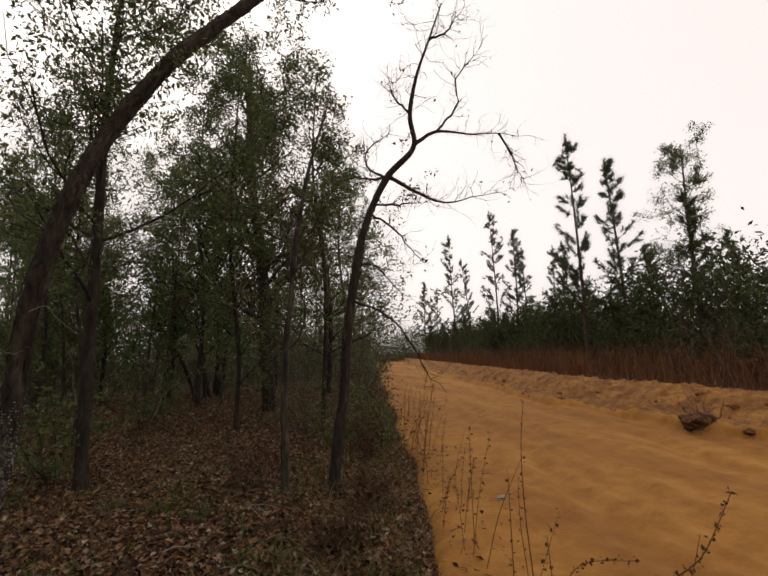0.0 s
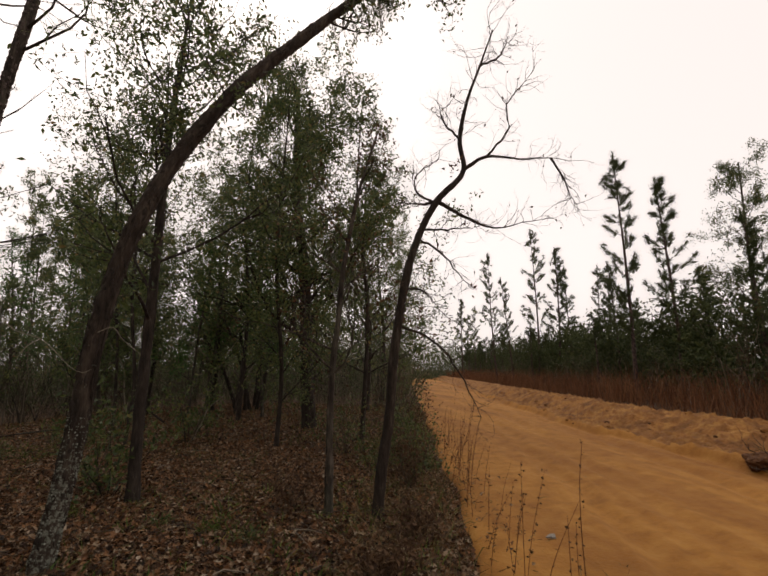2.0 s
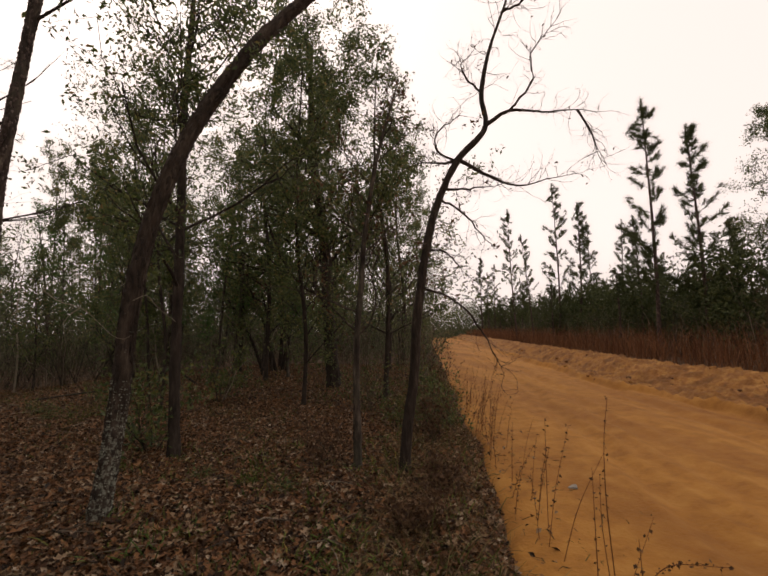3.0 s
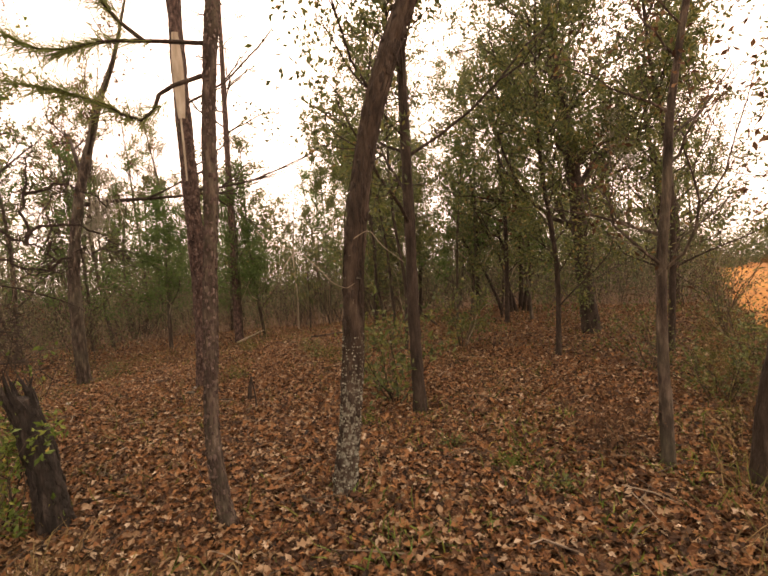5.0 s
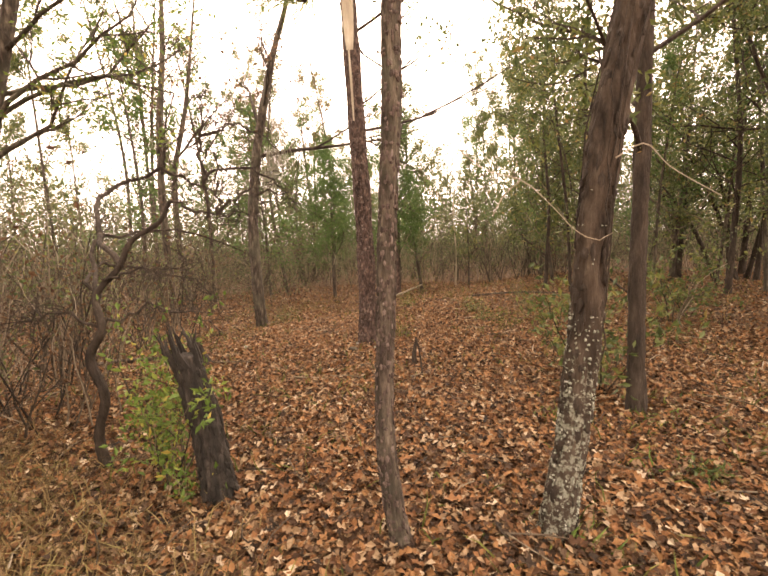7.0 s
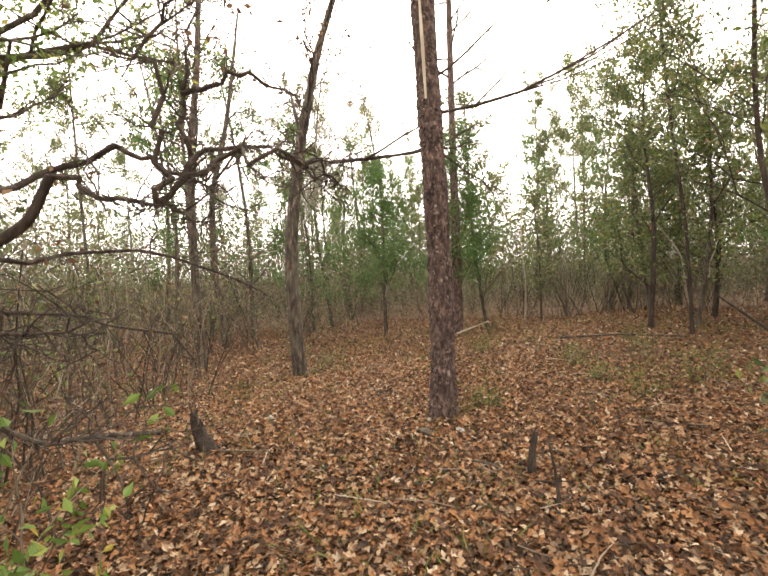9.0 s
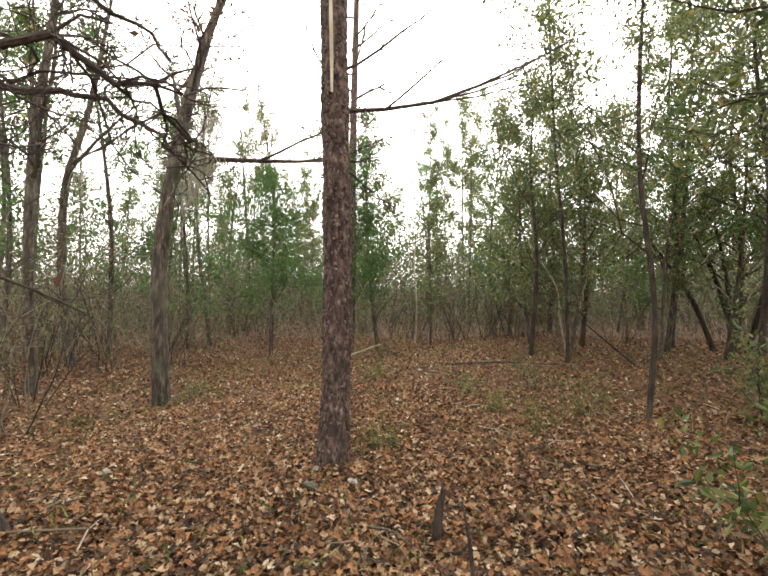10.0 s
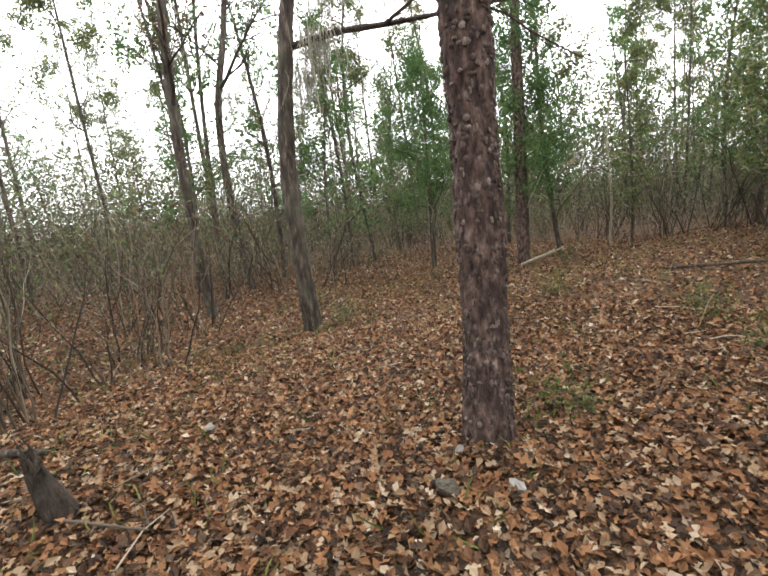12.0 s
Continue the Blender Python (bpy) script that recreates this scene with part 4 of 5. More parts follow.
def tall_tree(place, height, label, seed, group, foliage, per, bare_to=0.45, spread=1.6, leaf=0.09):
    r = np.random.default_rng(seed)
    t = thing("slender_tree", place, label, "tree", group)
    g_, c_, rad_ = trunk_mesh([(0, 0, -0.1), (r.normal(0, .2), r.normal(0, .2), height * 0.4), (r.normal(0, .4), r.normal(0, .4), height)], [0.055, 0.042, 0.009], r, 9, 0.2, 0.06, 0.3)
    part("trunk", g_, M_BARK, t, smooth=True)
    g_ = Geo()
    tips_ = limb_set(g_, c_, r, bare_to, 1.0, 14, spread, 0.022, 2, 4, out=0.9, lift=0.1)
    tagged(part("branchwork", g_, M_TWIG, t), kind="stuff")
    if per:
        g_ = Geo()
        leaf_cloud(g_, [q for q, _ in tips_], per, 0.08, leaf, r)
        part("crown", g_, foliage, t)
    return t


def cedar(place, height, label, seed):
    r = np.random.default_rng(seed)
    t = thing("cedar_tree", place, label, "tree")
    g_, c_, rad_ = trunk_mesh([(0, 0, -0.1), (0.05, 0, height * 0.5), (0, 0.05, height)], [0.06, 0.04, 0.008], r, 9, 0.12, 0.06, 0.2)
    part("trunk", g_, M_BARK, t, smooth=True)
    g_ = Geo()
    tips_ = limb_set(g_, c_, r, 0.22, 1.0, 40, 1.25, 0.014, 1, 6, out=0.35, lift=0.05, spread=0.5)
    tagged(part("branchwork", g_, M_TWIG, t), kind="stuff")
    g_ = Geo()
    leaf_cloud(g_, [q for q, _ in tips_], 24, 0.10, 0.075, r, 0.3, 0.3)
    part("foliage", g_, M_JUNIPER, t, "feathery green foliage")
    return t


def at_floor(x, y):
    return (x, y, floor_at(x, y))


cedar(at_floor(-12.2, 11.7), 4.6, "bushy green cedar behind the pines", 101)
cedar(at_floor(-10.6, 13.0), 5.2, "green cedar beside a pine trunk", 102)
leafy_shrub(at_floor(-4.66, 3.22), 0.85, 10, M_BRIGHT, "bright green shrub growing against the leaning stump", 111, 0.048)
leafy_shrub(at_floor(-3.0, 6.3), 1.0, 7, M_OAK, "low evergreen shoots round an oak foot", 112, 0.075)
leafy_shrub(at_floor(-2.86, 9.6), 1.2, 8, M_OAK, "low evergreen shrub on the leaf litter", 113, 0.075)
leafy_shrub(at_floor(-0.9, 5.1), 0.5, 4, M_DEADLEAF, "tangled dry shrub on the road verge", 114, 0.05)
for k, (x, y, s) in enumerate([(0.5, 5.7, 0.6), (0.85, 7.2, 0.8), (0.2, 6.6, 0.7), (1.25, 8.9, 1.0), (1.6, 10.8, 1.3), (0.1, 4.25, 0.35), (-0.3, 3.5, 0.3), (-0.1, 8.2, 0.9), (2.2, 13.2, 1.5), (2.9, 16.0, 1.8), (0.7, 6.3, 0.7), (3.9, 20.0, 2.0)]):
    leafy_shrub(at_floor(x, y), s, 5, M_DEADLEAF if y < 6 or k % 3 == 0 else M_OAK, "dark tangled shrub on the road verge", 160 + k, 0.05, group="verge shrubs")
oak([(-8.4, 2.7, -0.1), (-8.35, 2.85, 1.4), (-8.15, 3.15, 3.0), (-7.9, 3.55, 5.0), (-7.7, 3.85, 7.0)], [0.095, 0.085, 0.075, 0.055, 0.02],
    "leaning oak with thin yellow-green leaves", 47, M_BARK, lo=0.35, limbs=18, length=1.9, per=5, leaf=0.06, foliage=M_BRIGHT)
oak([(-7.2, 1.9, 0.0), (-7.3, 1.9, 1.4), (-7.1, 2.1, 3.0), (-7.2, 2.2, 5.2)], [0.04, 0.035, 0.028, 0.01],
    "thin young oak with yellowing leaves", 49, M_BARK, lo=0.2, limbs=18, length=1.2, per=4, leaf=0.055, foliage=M_BRIGHT)

for f_, dx, dy in ((0.5, 0.7, -0.5), (0.62, -0.5, -0.6), (0.45, 1.0, 0.1)):
    moss_beard(dark_oak, dark_c[int(f_ * (len(dark_c) - 1))] + [dx, dy, 0.0], 40, 0.9, np.random.default_rng(int(f_ * 1000)), 0.13)
for k, (x, y, s) in enumerate([(-5.4, 10.3, 0.42), (-4.8, 8.3, 0.34), (-6.05, 9.4, 0.3), (-4.5, 9.1, 0.4), (-5.4, 8.7, 0.25), (-5.9, 7.0, 0.26), (-9.45, 7.6, 0.4), (-9.1, 12.0, 0.6), (-2.1, 5.1, 0.08), (-1.6, 4.75, 0.09), (-1.3, 4.45, 0.09), (-3.05, 5.4, 0.1), (-11.1, 8.2, 0.5), (-7.7, 9.6, 0.3)]):
    leafy_shrub(at_floor(x, y), s, 2, M_GREEN if k % 2 else M_OAK, "low green weeds coming up through the leaves", 180 + k, 0.035, "weed", "green_weed", "green weeds")

# far side of the road: pines in a row
first_pine = young_pine((12.1, 15.7, floor_at(12.1, 15.7)), 10.3, "young pine behind the far bank of the sand road", 121, "pines beyond the road", 0.0)
other_pine = young_pine((13.4, 14.8, floor_at(13.4, 14.8)), 8.8, "young pine with upswept tufted branches", 122, "pines beyond the road", 0.02)
third_pine = young_pine((16.0, 29.3, floor_at(16.0, 29.3)), 11.4, "slim young pine with dense needle tufts", 123, "pines beyond the road", 0.01)
rp = np.random.default_rng(5)
spots = [(17.1, 28.7, 9.7), (18.1, 28.3, 8.5), (19.7, 27.5, 8.4), (15.3, 31.9, 8.3), (15.1, 34.3, 11.0), (20.6, 56.0, 10.6), (18.1, 11.6, 7.7), (15.0, 4.6, 13.5), (16.5, 9.0, 6.5), (14.5, 19.5, 6.5), (17.6, 24.0, 7.0), (23.0, 60.0, 9.0), (19.0, 48.0, 8.5), (14.6, 12.6, 6.8)]
for k in range(70):
    y = rp.uniform(0, 66)
    x = float(road_right(y)) + 3.2 + rp.uniform(0.4, 14)
    spots.append((x, y, rp.uniform(2.5, 6.2)))
for x, y, h in spots:
    src, hh = ((first_pine, 10.3), (other_pine, 8.8), (third_pine, 11.4))[int(rp.integers(0, 3))]
    s = h / hh
    copy_thing(src, pose(x, y, floor_at(x, y) - 0.04, rp.normal(0, 2), rp.normal(0, 2), rp.uniform(0, 360)) @ Matrix.Diagonal((max(s, 0.75), max(s, 0.75), s, 1)))
oak([(15.5, 13.4, 0.45), (15.5, 13.4, 4.0), (15.6, 13.3, 9.4)], [0.09, 0.06, 0.02], "leafy thin-crowned tree among the young pines", 131, M_BARK, lo=0.2, limbs=24, length=1.7, per=7, leaf=0.08)

# understorey, woods and far side
templates = [brush(at_floor(-6.4, 2.6), 1.5, "tangle of bare brown brush", 141, "bare brush"), brush(at_floor(-7.6, 3.4), 1.9, "tangle of bare brown brush", 142, "bare brush"),
             brush(at_floor(-8.6, 1.6), 2.6, "tall bare brush with a few leaves", 143, "bare brush", 2), brush(at_floor(-10.5, 4.2), 2.2, "bare brush with a few green leaves", 144, "bare brush", 2)]
talls = [tall_tree(at_floor(-15, 12), 9.5, "slender leafless tree of the wood", 151, "slender trees", M_DEADLEAF, 1),
         tall_tree(at_floor(-16, 8), 11.0, "slender tree with a thin green crown", 152, "slender trees", M_OAK, 7, 0.4, 1.8, 0.11),
         tall_tree(at_floor(-9.5, 22), 6.0, "young leafy tree of the understorey", 153, "slender trees", M_OAK, 6, 0.12, 1.5, 0.10),
         tall_tree(at_floor(-13.5, 16), 7.0, "young tree with pale green leaves", 154, "slender trees", M_JUNIPER, 5, 0.15, 1.6, 0.10)]
PATH_LINE = np.array([(-0.8, 0.4), (-1.0, 0.6), (-1.3, 1.65), (-1.9, 2.15), (-2.2, 2.55), (-3.6, 3.5), (-4.1, 4.15), (-4.5, 4.9)])


rp = np.random.default_rng(17)
for k, (x, y, s) in enumerate([(-5.5, 14.2, 0.8), (-3.8, 13.8, 0.7), (-6.7, 15.6, 0.9), (-1.8, 13.7, 0.8), (-2.7, 14.8, 0.8), (-7.8, 17.4, 0.9), (-9.7, 15.8, 0.7), (-14.2, 10.2, 0.7)]):
    copy_thing(talls[2 + k % 2], pose(x, y, floor_at(x, y), 0, 0, 77 * k) @ Matrix.Scale(s, 4))
for x, y, s in ((-5.9, 2.2, 0.5), (-5.3, 1.7, 0.5), (-6.9, 2.7, 0.75), (-7.6, 3.3, 0.8), (-6.6, 1.9, 0.85), (-5.8, 2.4, 0.75), (-6.4, 3.2, 0.8), (-5.3, 1.7, 0.8), (-6.2, 1.2, 0.9), (-4.6, 0.8, 0.6), (-8.9, 4.4, 0.9), (-9.7, 5.2, 0.9), (-10.8, 5.4, 1.0), (-9.2, 3.4, 1.0), (-11.6, 6.3, 0.9), (-12.6, 5.4, 1.1), (-10.0, 2.6, 1.1), (-13.8, 7.4, 1.0)):
    copy_thing(templates[int(rp.integers(0, 4))], pose(x, y, floor_at(x, y), 0, 0, rp.uniform(0, 360)) @ Matrix.Scale(s, 4))
made = 0
while made < 210:
    x, y = rp.uniform(-34, 9.0), rp.uniform(-10, 40)
    if x > road_left(y) - 1.0:
        continue
    ahead = x * -0.7 + y * 0.7
    near = np.min(np.hypot(PATH_LINE[:, 0] - x, PATH_LINE[:, 1] - y))
    if near < (8.5 if x + 0.4 * y < -8 else 12.0) and not (near > 3.2 and y < 2.4 and x < -5.5):
        continue
    if near > 14 and rp.uniform() < 0.45:
        continue
    copy_thing(templates[int(rp.integers(0, 4))], pose(x, y, floor_at(x, y), 0, 0, rp.uniform(0, 360)) @ Matrix.Scale(rp.uniform(0.75, 1.35), 4))
    made += 1
made = 0
while made < 150:
    x, y = rp.uniform(-40, 10.0), rp.uniform(-12, 45)
    near = np.min(np.hypot(PATH_LINE[:, 0] - x, PATH_LINE[:, 1] - y))
    if near < 10.5 or x > road_left(y) - 1.0:
        continue
    copy_thing(talls[int(rp.integers(0, 4))], pose(x, y, floor_at(x, y), 0, 0, rp.uniform(0, 360)) @ Matrix.Scale(rp.uniform(0.75, 1.2), 4))
    made += 1
for k in range(90):
    y = rp.uniform(0, 62)
    x = float(road_right(y)) + 4.2 + rp.uniform(0.3, 9)
    copy_thing(templates[int(rp.integers(0, 4))], pose(x, y, floor_at(x, y), 0, 0, rp.uniform(0, 360)) @ Matrix.Scale(rp.uniform(0.7, 1.25), 4))


# ---------------------------------------------------------------- ground cover
def tufts(name, count, box, length, mat, label, seed, lean=0.5, width=0.004, floor=None, keep=None, category="grass"):
    r = np.random.default_rng(seed)
    x, y = r.uniform(box[0], box[1], count), r.uniform(box[2], box[3], count)
    if keep is not None:
        k = keep(x, y, r)
        x, y = x[k], y[k]
    z = (floor or land)(x, y)
    n = len(x)
    b = np.stack([x, y, z - 0.01], -1)
    ln = length * r.uniform(0.4, 1.2, n)
    way = unit(np.stack([r.normal(0, lean, n), r.normal(0, lean, n), np.ones(n)], -1))
    side = unit(np.cross(way, r.normal(0, 1, (n, 3))))
    g_ = Geo()
    mid = b + way * (ln * 0.6)[:, None]
    end = mid + unit(way + np.stack([r.normal(0, .6, n), r.normal(0, .6, n), r.normal(-0.3, .3, n)], -1)) * (ln * 0.5)[:, None]
    v = np.stack([b - side * width, b + side * width, mid + side * width * 0.7, mid - side * width * 0.7, end], 1)
    k = np.arange(n)[:, None] * 5
    g_.add(v.reshape(-1, 3), np.concatenate([k + [0, 1, 2], k + [0, 2, 3], k + [3, 2, 4]]))
    return single(name, g_, mat, label, category, "stuff")


def patchy(scale, cut):
    def keep(x, y, r):
        s = np.array([noise.noise((float(a) * scale, float(b) * scale, 3.0)) for a, b in zip(x, y)])
        return s + r.normal(0, 0.15, len(x)) > cut
    return keep


def beside_road(lo, hi):
    def keep(x, y, r):
        w = x - road_left(y)
        return (w > lo) & (w < hi)
    return keep


tufts("verge_grass", 30000, (-3.0, 3.6, 0.6, 16), 0.26, M_GRASS, "tangled dry grass on the road verge", 201, 0.8, keep=beside_road(-1.15, -0.10))
tufts("verge_weeds", 9000, (-3.0, 2.6, 0.6, 12), 0.30, M_GREEN, "thin green weeds on the road verge", 202, 0.7, keep=lambda x, y, r: patchy(0.9, 0.05)(x, y, r) & beside_road(-1.3, -0.15)(x, y, r))
tufts("wood_grass", 17000, (-12, 3, 1, 16), 0.19, M_GREEN, "sparse green grass between fallen leaves", 203, 0.8, 0.005,
      keep=lambda x, y, r: patchy(0.9, 0.09)(x, y, r) & (x < road_left(y) - 0.2))
tufts("leafy_grass", 5200, (-2.6, 0.2, 3.0, 6.2), 0.15, M_BRIGHT, "bright green grass blades among the fallen leaves", 207, 0.9, 0.006,
      keep=lambda x, y, r: patchy(1.7, 0.22)(x, y, r) & (x < road_left(y) - 0.2))
tufts("sedge_strip", 90000, (7, 30, -3, 70), 1.25, M_SEDGE, "red-brown broom sedge behind the sand bank", 204, 0.25, 0.007,
      keep=lambda x, y, r: (x > road_right(y) + 1.8) & (x < road_right(y) + 8))
tufts("far_wood_grass", 4500, (-24, 5, 9, 30), 0.35, M_GRASS, "dry grass under the farther trees", 205, 0.6, 0.006, keep=beside_road(-99, -0.3))
tufts("near_dry_grass", 20000, (-6.5, -2.5, -0.5, 3.5), 0.24, M_GRASS, "dry grass in the brush beside the path", 206, 0.9, keep=lambda x, y, r: y < 3.0 + (x + 2.5) * 0.08 + r.normal(0, 0.22, len(x)))



def off_path(d0, d1, thin=1.0):
    def keep(x, y, r):
        d = np.min(np.hypot(PATH_LINE[:, 0][None] - x[:, None], PATH_LINE[:, 1][None] - y[:, None]), axis=1)
        return (d > d0) & (d < d1) & (x < road_left(y) - 0.4)
    return keep


def clearing(near, ahead, far):
    """Open ground reaches farther ahead than towards the low wet side."""
    def keep(x, y, r):
        return off_path(near, far)(x, y, r) & (off_path(ahead, far)(x, y, r) | (x + 0.4 * y < -8))
    return keep


tufts("thicket_stems", 17000, (-30, 8, -8, 36), 1.2, M_TWIG, "grey-brown thicket of thin bare stems", 211, 0.5, 0.004, keep=clearing(9.0, 13.0, 24), category="brush")
tufts("tall_thicket_stems", 15000, (-46, 11, -14, 50), 2.4, M_TWIG, "tall bare stems of the farther thicket", 212, 0.3, 0.007, keep=off_path(13, 45), category="brush")
tufts("roadside_thicket_stems", 17000, (8, 36, -3, 68), 2.2, M_TWIG, "dark bare stems behind the sand bank", 213, 0.2, 0.010, keep=lambda x, y, r: x > road_right(y) + 3.6, category="brush")


def thicket(name, count, box, keep, low, high, leaf, per, mat, label, seed, size=0.45):
    """Many small clumps of leaves with gaps between."""
    r = np.random.default_rng(seed)
    x, y = r.uniform(box[0], box[1], count), r.uniform(box[2], box[3], count)
    k = keep(x, y, r)
    x, y = x[k], y[k]
    z = land(x, y) + low + (high - low) * r.uniform(0, 1, len(x)) ** 1.7
    g_ = Geo()
    leaf_cloud(g_, np.stack([x, y, z], -1), per, size, leaf, r, 0.4)
    return single(name, g_, mat, label, "foliage", "stuff")


thicket("understorey_foliage", 5200, (-32, 8, -8, 40), clearing(10.0, 13.5, 28), 0.15, 3.8, 0.09, 60, M_HAZED, "green leaves of the understorey", 221, 0.38)
thicket("brown_understorey_foliage", 5000, (-32, 8, -8, 40), clearing(9.0, 13.0, 28), 0.15, 3.4, 0.075, 44, M_TWIG, "grey-brown withered leaves of the understorey", 222, 0.38)
thicket("far_wood_foliage", 5600, (-62, 14, -30, 66), off_path(24, 60), 0.2, 7.0, 0.28, 64, M_HAZED, "far green woods", 223, 0.9)
thicket("roadside_foliage", 11500, (8, 44, -4, 76), lambda x, y, r: (x > road_right(y) + 5.0) & (r.uniform(0, 1, len(x)) < np.exp(-(x - road_right(y) - 5) / 12)), 0.6, 3.9, 0.19, 60, M_NEEDLE, "dark thicket among the young pines", 224, 0.36)
thicket("road_end_foliage", 900, (2, 36, 70, 90), lambda x, y, r: x > -99, 0.2, 5.0, 0.30, 60, M_HAZED, "woods at the far end of the road", 225, 0.9)

thicket("roadside_pine_foliage", 1900, (8, 34, 0, 40), lambda x, y, r: (x > road_right(y) + 4.8) & (x < road_right(y) + 13), 0.9, 3.6, 0.16, 80, M_NEEDLE, "dense low pine growth behind the sand bank", 226, 0.34)

# leaf litter
def lobed(r, lobes=2):
    """Outline of an oak leaf in its own plane, curled."""
    xs, pts = np.linspace(0, 1, lobes * 2 + 2), []
    for k, x in enumerate(xs):
        w = 0.05 if k == 0 else (0.34 if k % 2 else 0.08) * math.sin(math.pi * (0.18 + 0.72 * x)) * r.uniform(0.8, 1.2)
        pts.append((x, w))
    return pts


def litter_mesh(r):
    pts = lobed(r)
    n = len(pts)
    curl, twist = r.uniform(-0.5, 0.9), r.uniform(-0.5, 0.5)
    v = []
    for x, w in pts:
        z = curl * (x - 0.5) ** 2
        v += [(x - 0.5, -w, z + abs(w) * r.uniform(0, 0.8) + twist * w * x), (x - 0.5, 0, z), (x - 0.5, w, z + abs(w) * r.uniform(0, 0.8) - twist * w * x)]
    f = []
    for k in range(n - 1):
        for s in (0, 1):
            f.append((k * 3 + s, k * 3 + s + 1, k * 3 + s + 4, k * 3 + s + 3))
    return np.array(v), np.array(f)


def litter(name, count, box, size, seed, keep, simple=False, label="", floor=land):
    r = np.random.default_rng(seed)
    x, y = r.uniform(box[0], box[1], count), r.uniform(box[2], box[3], count)
    k = keep(x, y)
    x, y = x[k], y[k]
    n = len(x)
    z = floor(x, y) + r.uniform(0.005, 0.045, n)
    ang, s = r.uniform(0, 6.283, n), size * r.uniform(0.55, 1.25, n)
    up = unit(np.stack([r.normal(0, 0.5, n), r.normal(0, 0.5, n), np.ones(n)], -1))
    e1 = unit(np.cross(up, np.stack([np.cos(ang), np.sin(ang), np.zeros(n)], -1)))
    e2 = np.cross(up, e1)
    g_ = Geo()
    shapes = [litter_mesh(r) for _ in range(10)]
    pick = r.integers(0, 10, n)
    pos = np.stack([x, y, z], -1)
    if simple:
        blades(g_, pos - e1 * s[:, None] * 0.5, e1, e2, s, s * 0.6, 0.2)
    else:
        for k, (v, f) in enumerate(shapes):
            m = pick == k
            w = (pos[m][:, None] + s[m][:, None, None] * (v[None, :, 0:1] * e1[m][:, None] + v[None, :, 1:2] * e2[m][:, None] + v[None, :, 2:3] * up[m][:, None]))
            g_.add(w.reshape(-1, 3), (np.arange(m.sum())[:, None, None] * len(v) + f[None]).reshape(-1, 4))
    return single(name, g_, M_LITTER, label, "leaves", "stuff")


def near_path(d0, d1):
    def keep(x, y):
        d = np.min(np.hypot(PATH_LINE[:, 0][None] - x[:, None], PATH_LINE[:, 1][None] - y[:, None]), axis=1)
        return (d >= d0) & (d < d1) & (x < road_left(y) - 0.06)
    return keep


litter("leaf_litter", 105000, (-10, 1.4, -3, 10.5), 0.061, 301, near_path(0, 5.2), label="brown and orange fallen oak leaves")
litter("lower_leaf_litter", 260000, (-10, 1.4, -3, 10.5), 0.052, 304, near_path(0, 5.2), True, "brown fallen leaves packed under the top layer")
litter("farther_leaf_litter", 240000, (-20, 4, -6, 20), 0.066, 302, near_path(4.6, 14), True, "brown fallen leaves farther off")

litter("sand_edge_litter", 5200, (-0.6, 4.4, 0.0, 14), 0.06, 303, lambda x, y: (x > road_left(y)) & (np.random.default_rng(9).uniform(0, 1, len(x)) < np.exp(-(x - road_left(y)) * 4.5)), True, "dead leaves strewn along the edge of the sand", sand)

# single leaves lying on top where the walker passes
r9 = np.random.default_rng(401)
shapes = []
for k in range(8):
    v, f = litter_mesh(r9)
    g = Geo()
    g.add(v, f)
    shapes.append(g.mesh("leaf", M_LEAF_PART))
for k in range(260):
    f = r9.uniform(0, len(PATH_LINE) - 1.01)
    i = int(f)
    q = PATH_LINE[i] + (PATH_LINE[i + 1] - PATH_LINE[i]) * (f - i) + r9.normal(0, 1.1, 2) + (-0.7, 0.9)
    if q[0] > road_left(q[1]) - 0.3:
        continue
    ob = new("leaf", shapes[k % 8])
    ob.parent = ground
    s = r9.uniform(0.065, 0.095)
    ob.matrix_basis = pose(q[0], q[1], floor_at(*q) + 0.05, r9.normal(0, 16), r9.normal(0, 16), r9.uniform(0, 360)) @ Matrix.Scale(s, 4)


# ---------------------------------------------------------------- dead wood and small things
def rod(name, pts, radii, mat, label, category, seed, sides=9, rough=0.06, flare=0.0):
    r = np.random.default_rng(seed)
    base_ = np.array([pts[0][0], pts[0][1], floor_at(pts[0][0], pts[0][1])])
    q = np.array([(x, y, floor_at(x, y) + z) for x, y, z in pts]) - base_
    g_, _, _ = trunk_mesh([tuple(v) for v in q], radii, r, sides, 0.02, rough, flare)
    ob = single(name, g_, mat, label, category, smooth=True)
    ob.matrix_basis = pose(*base_)
    return ob


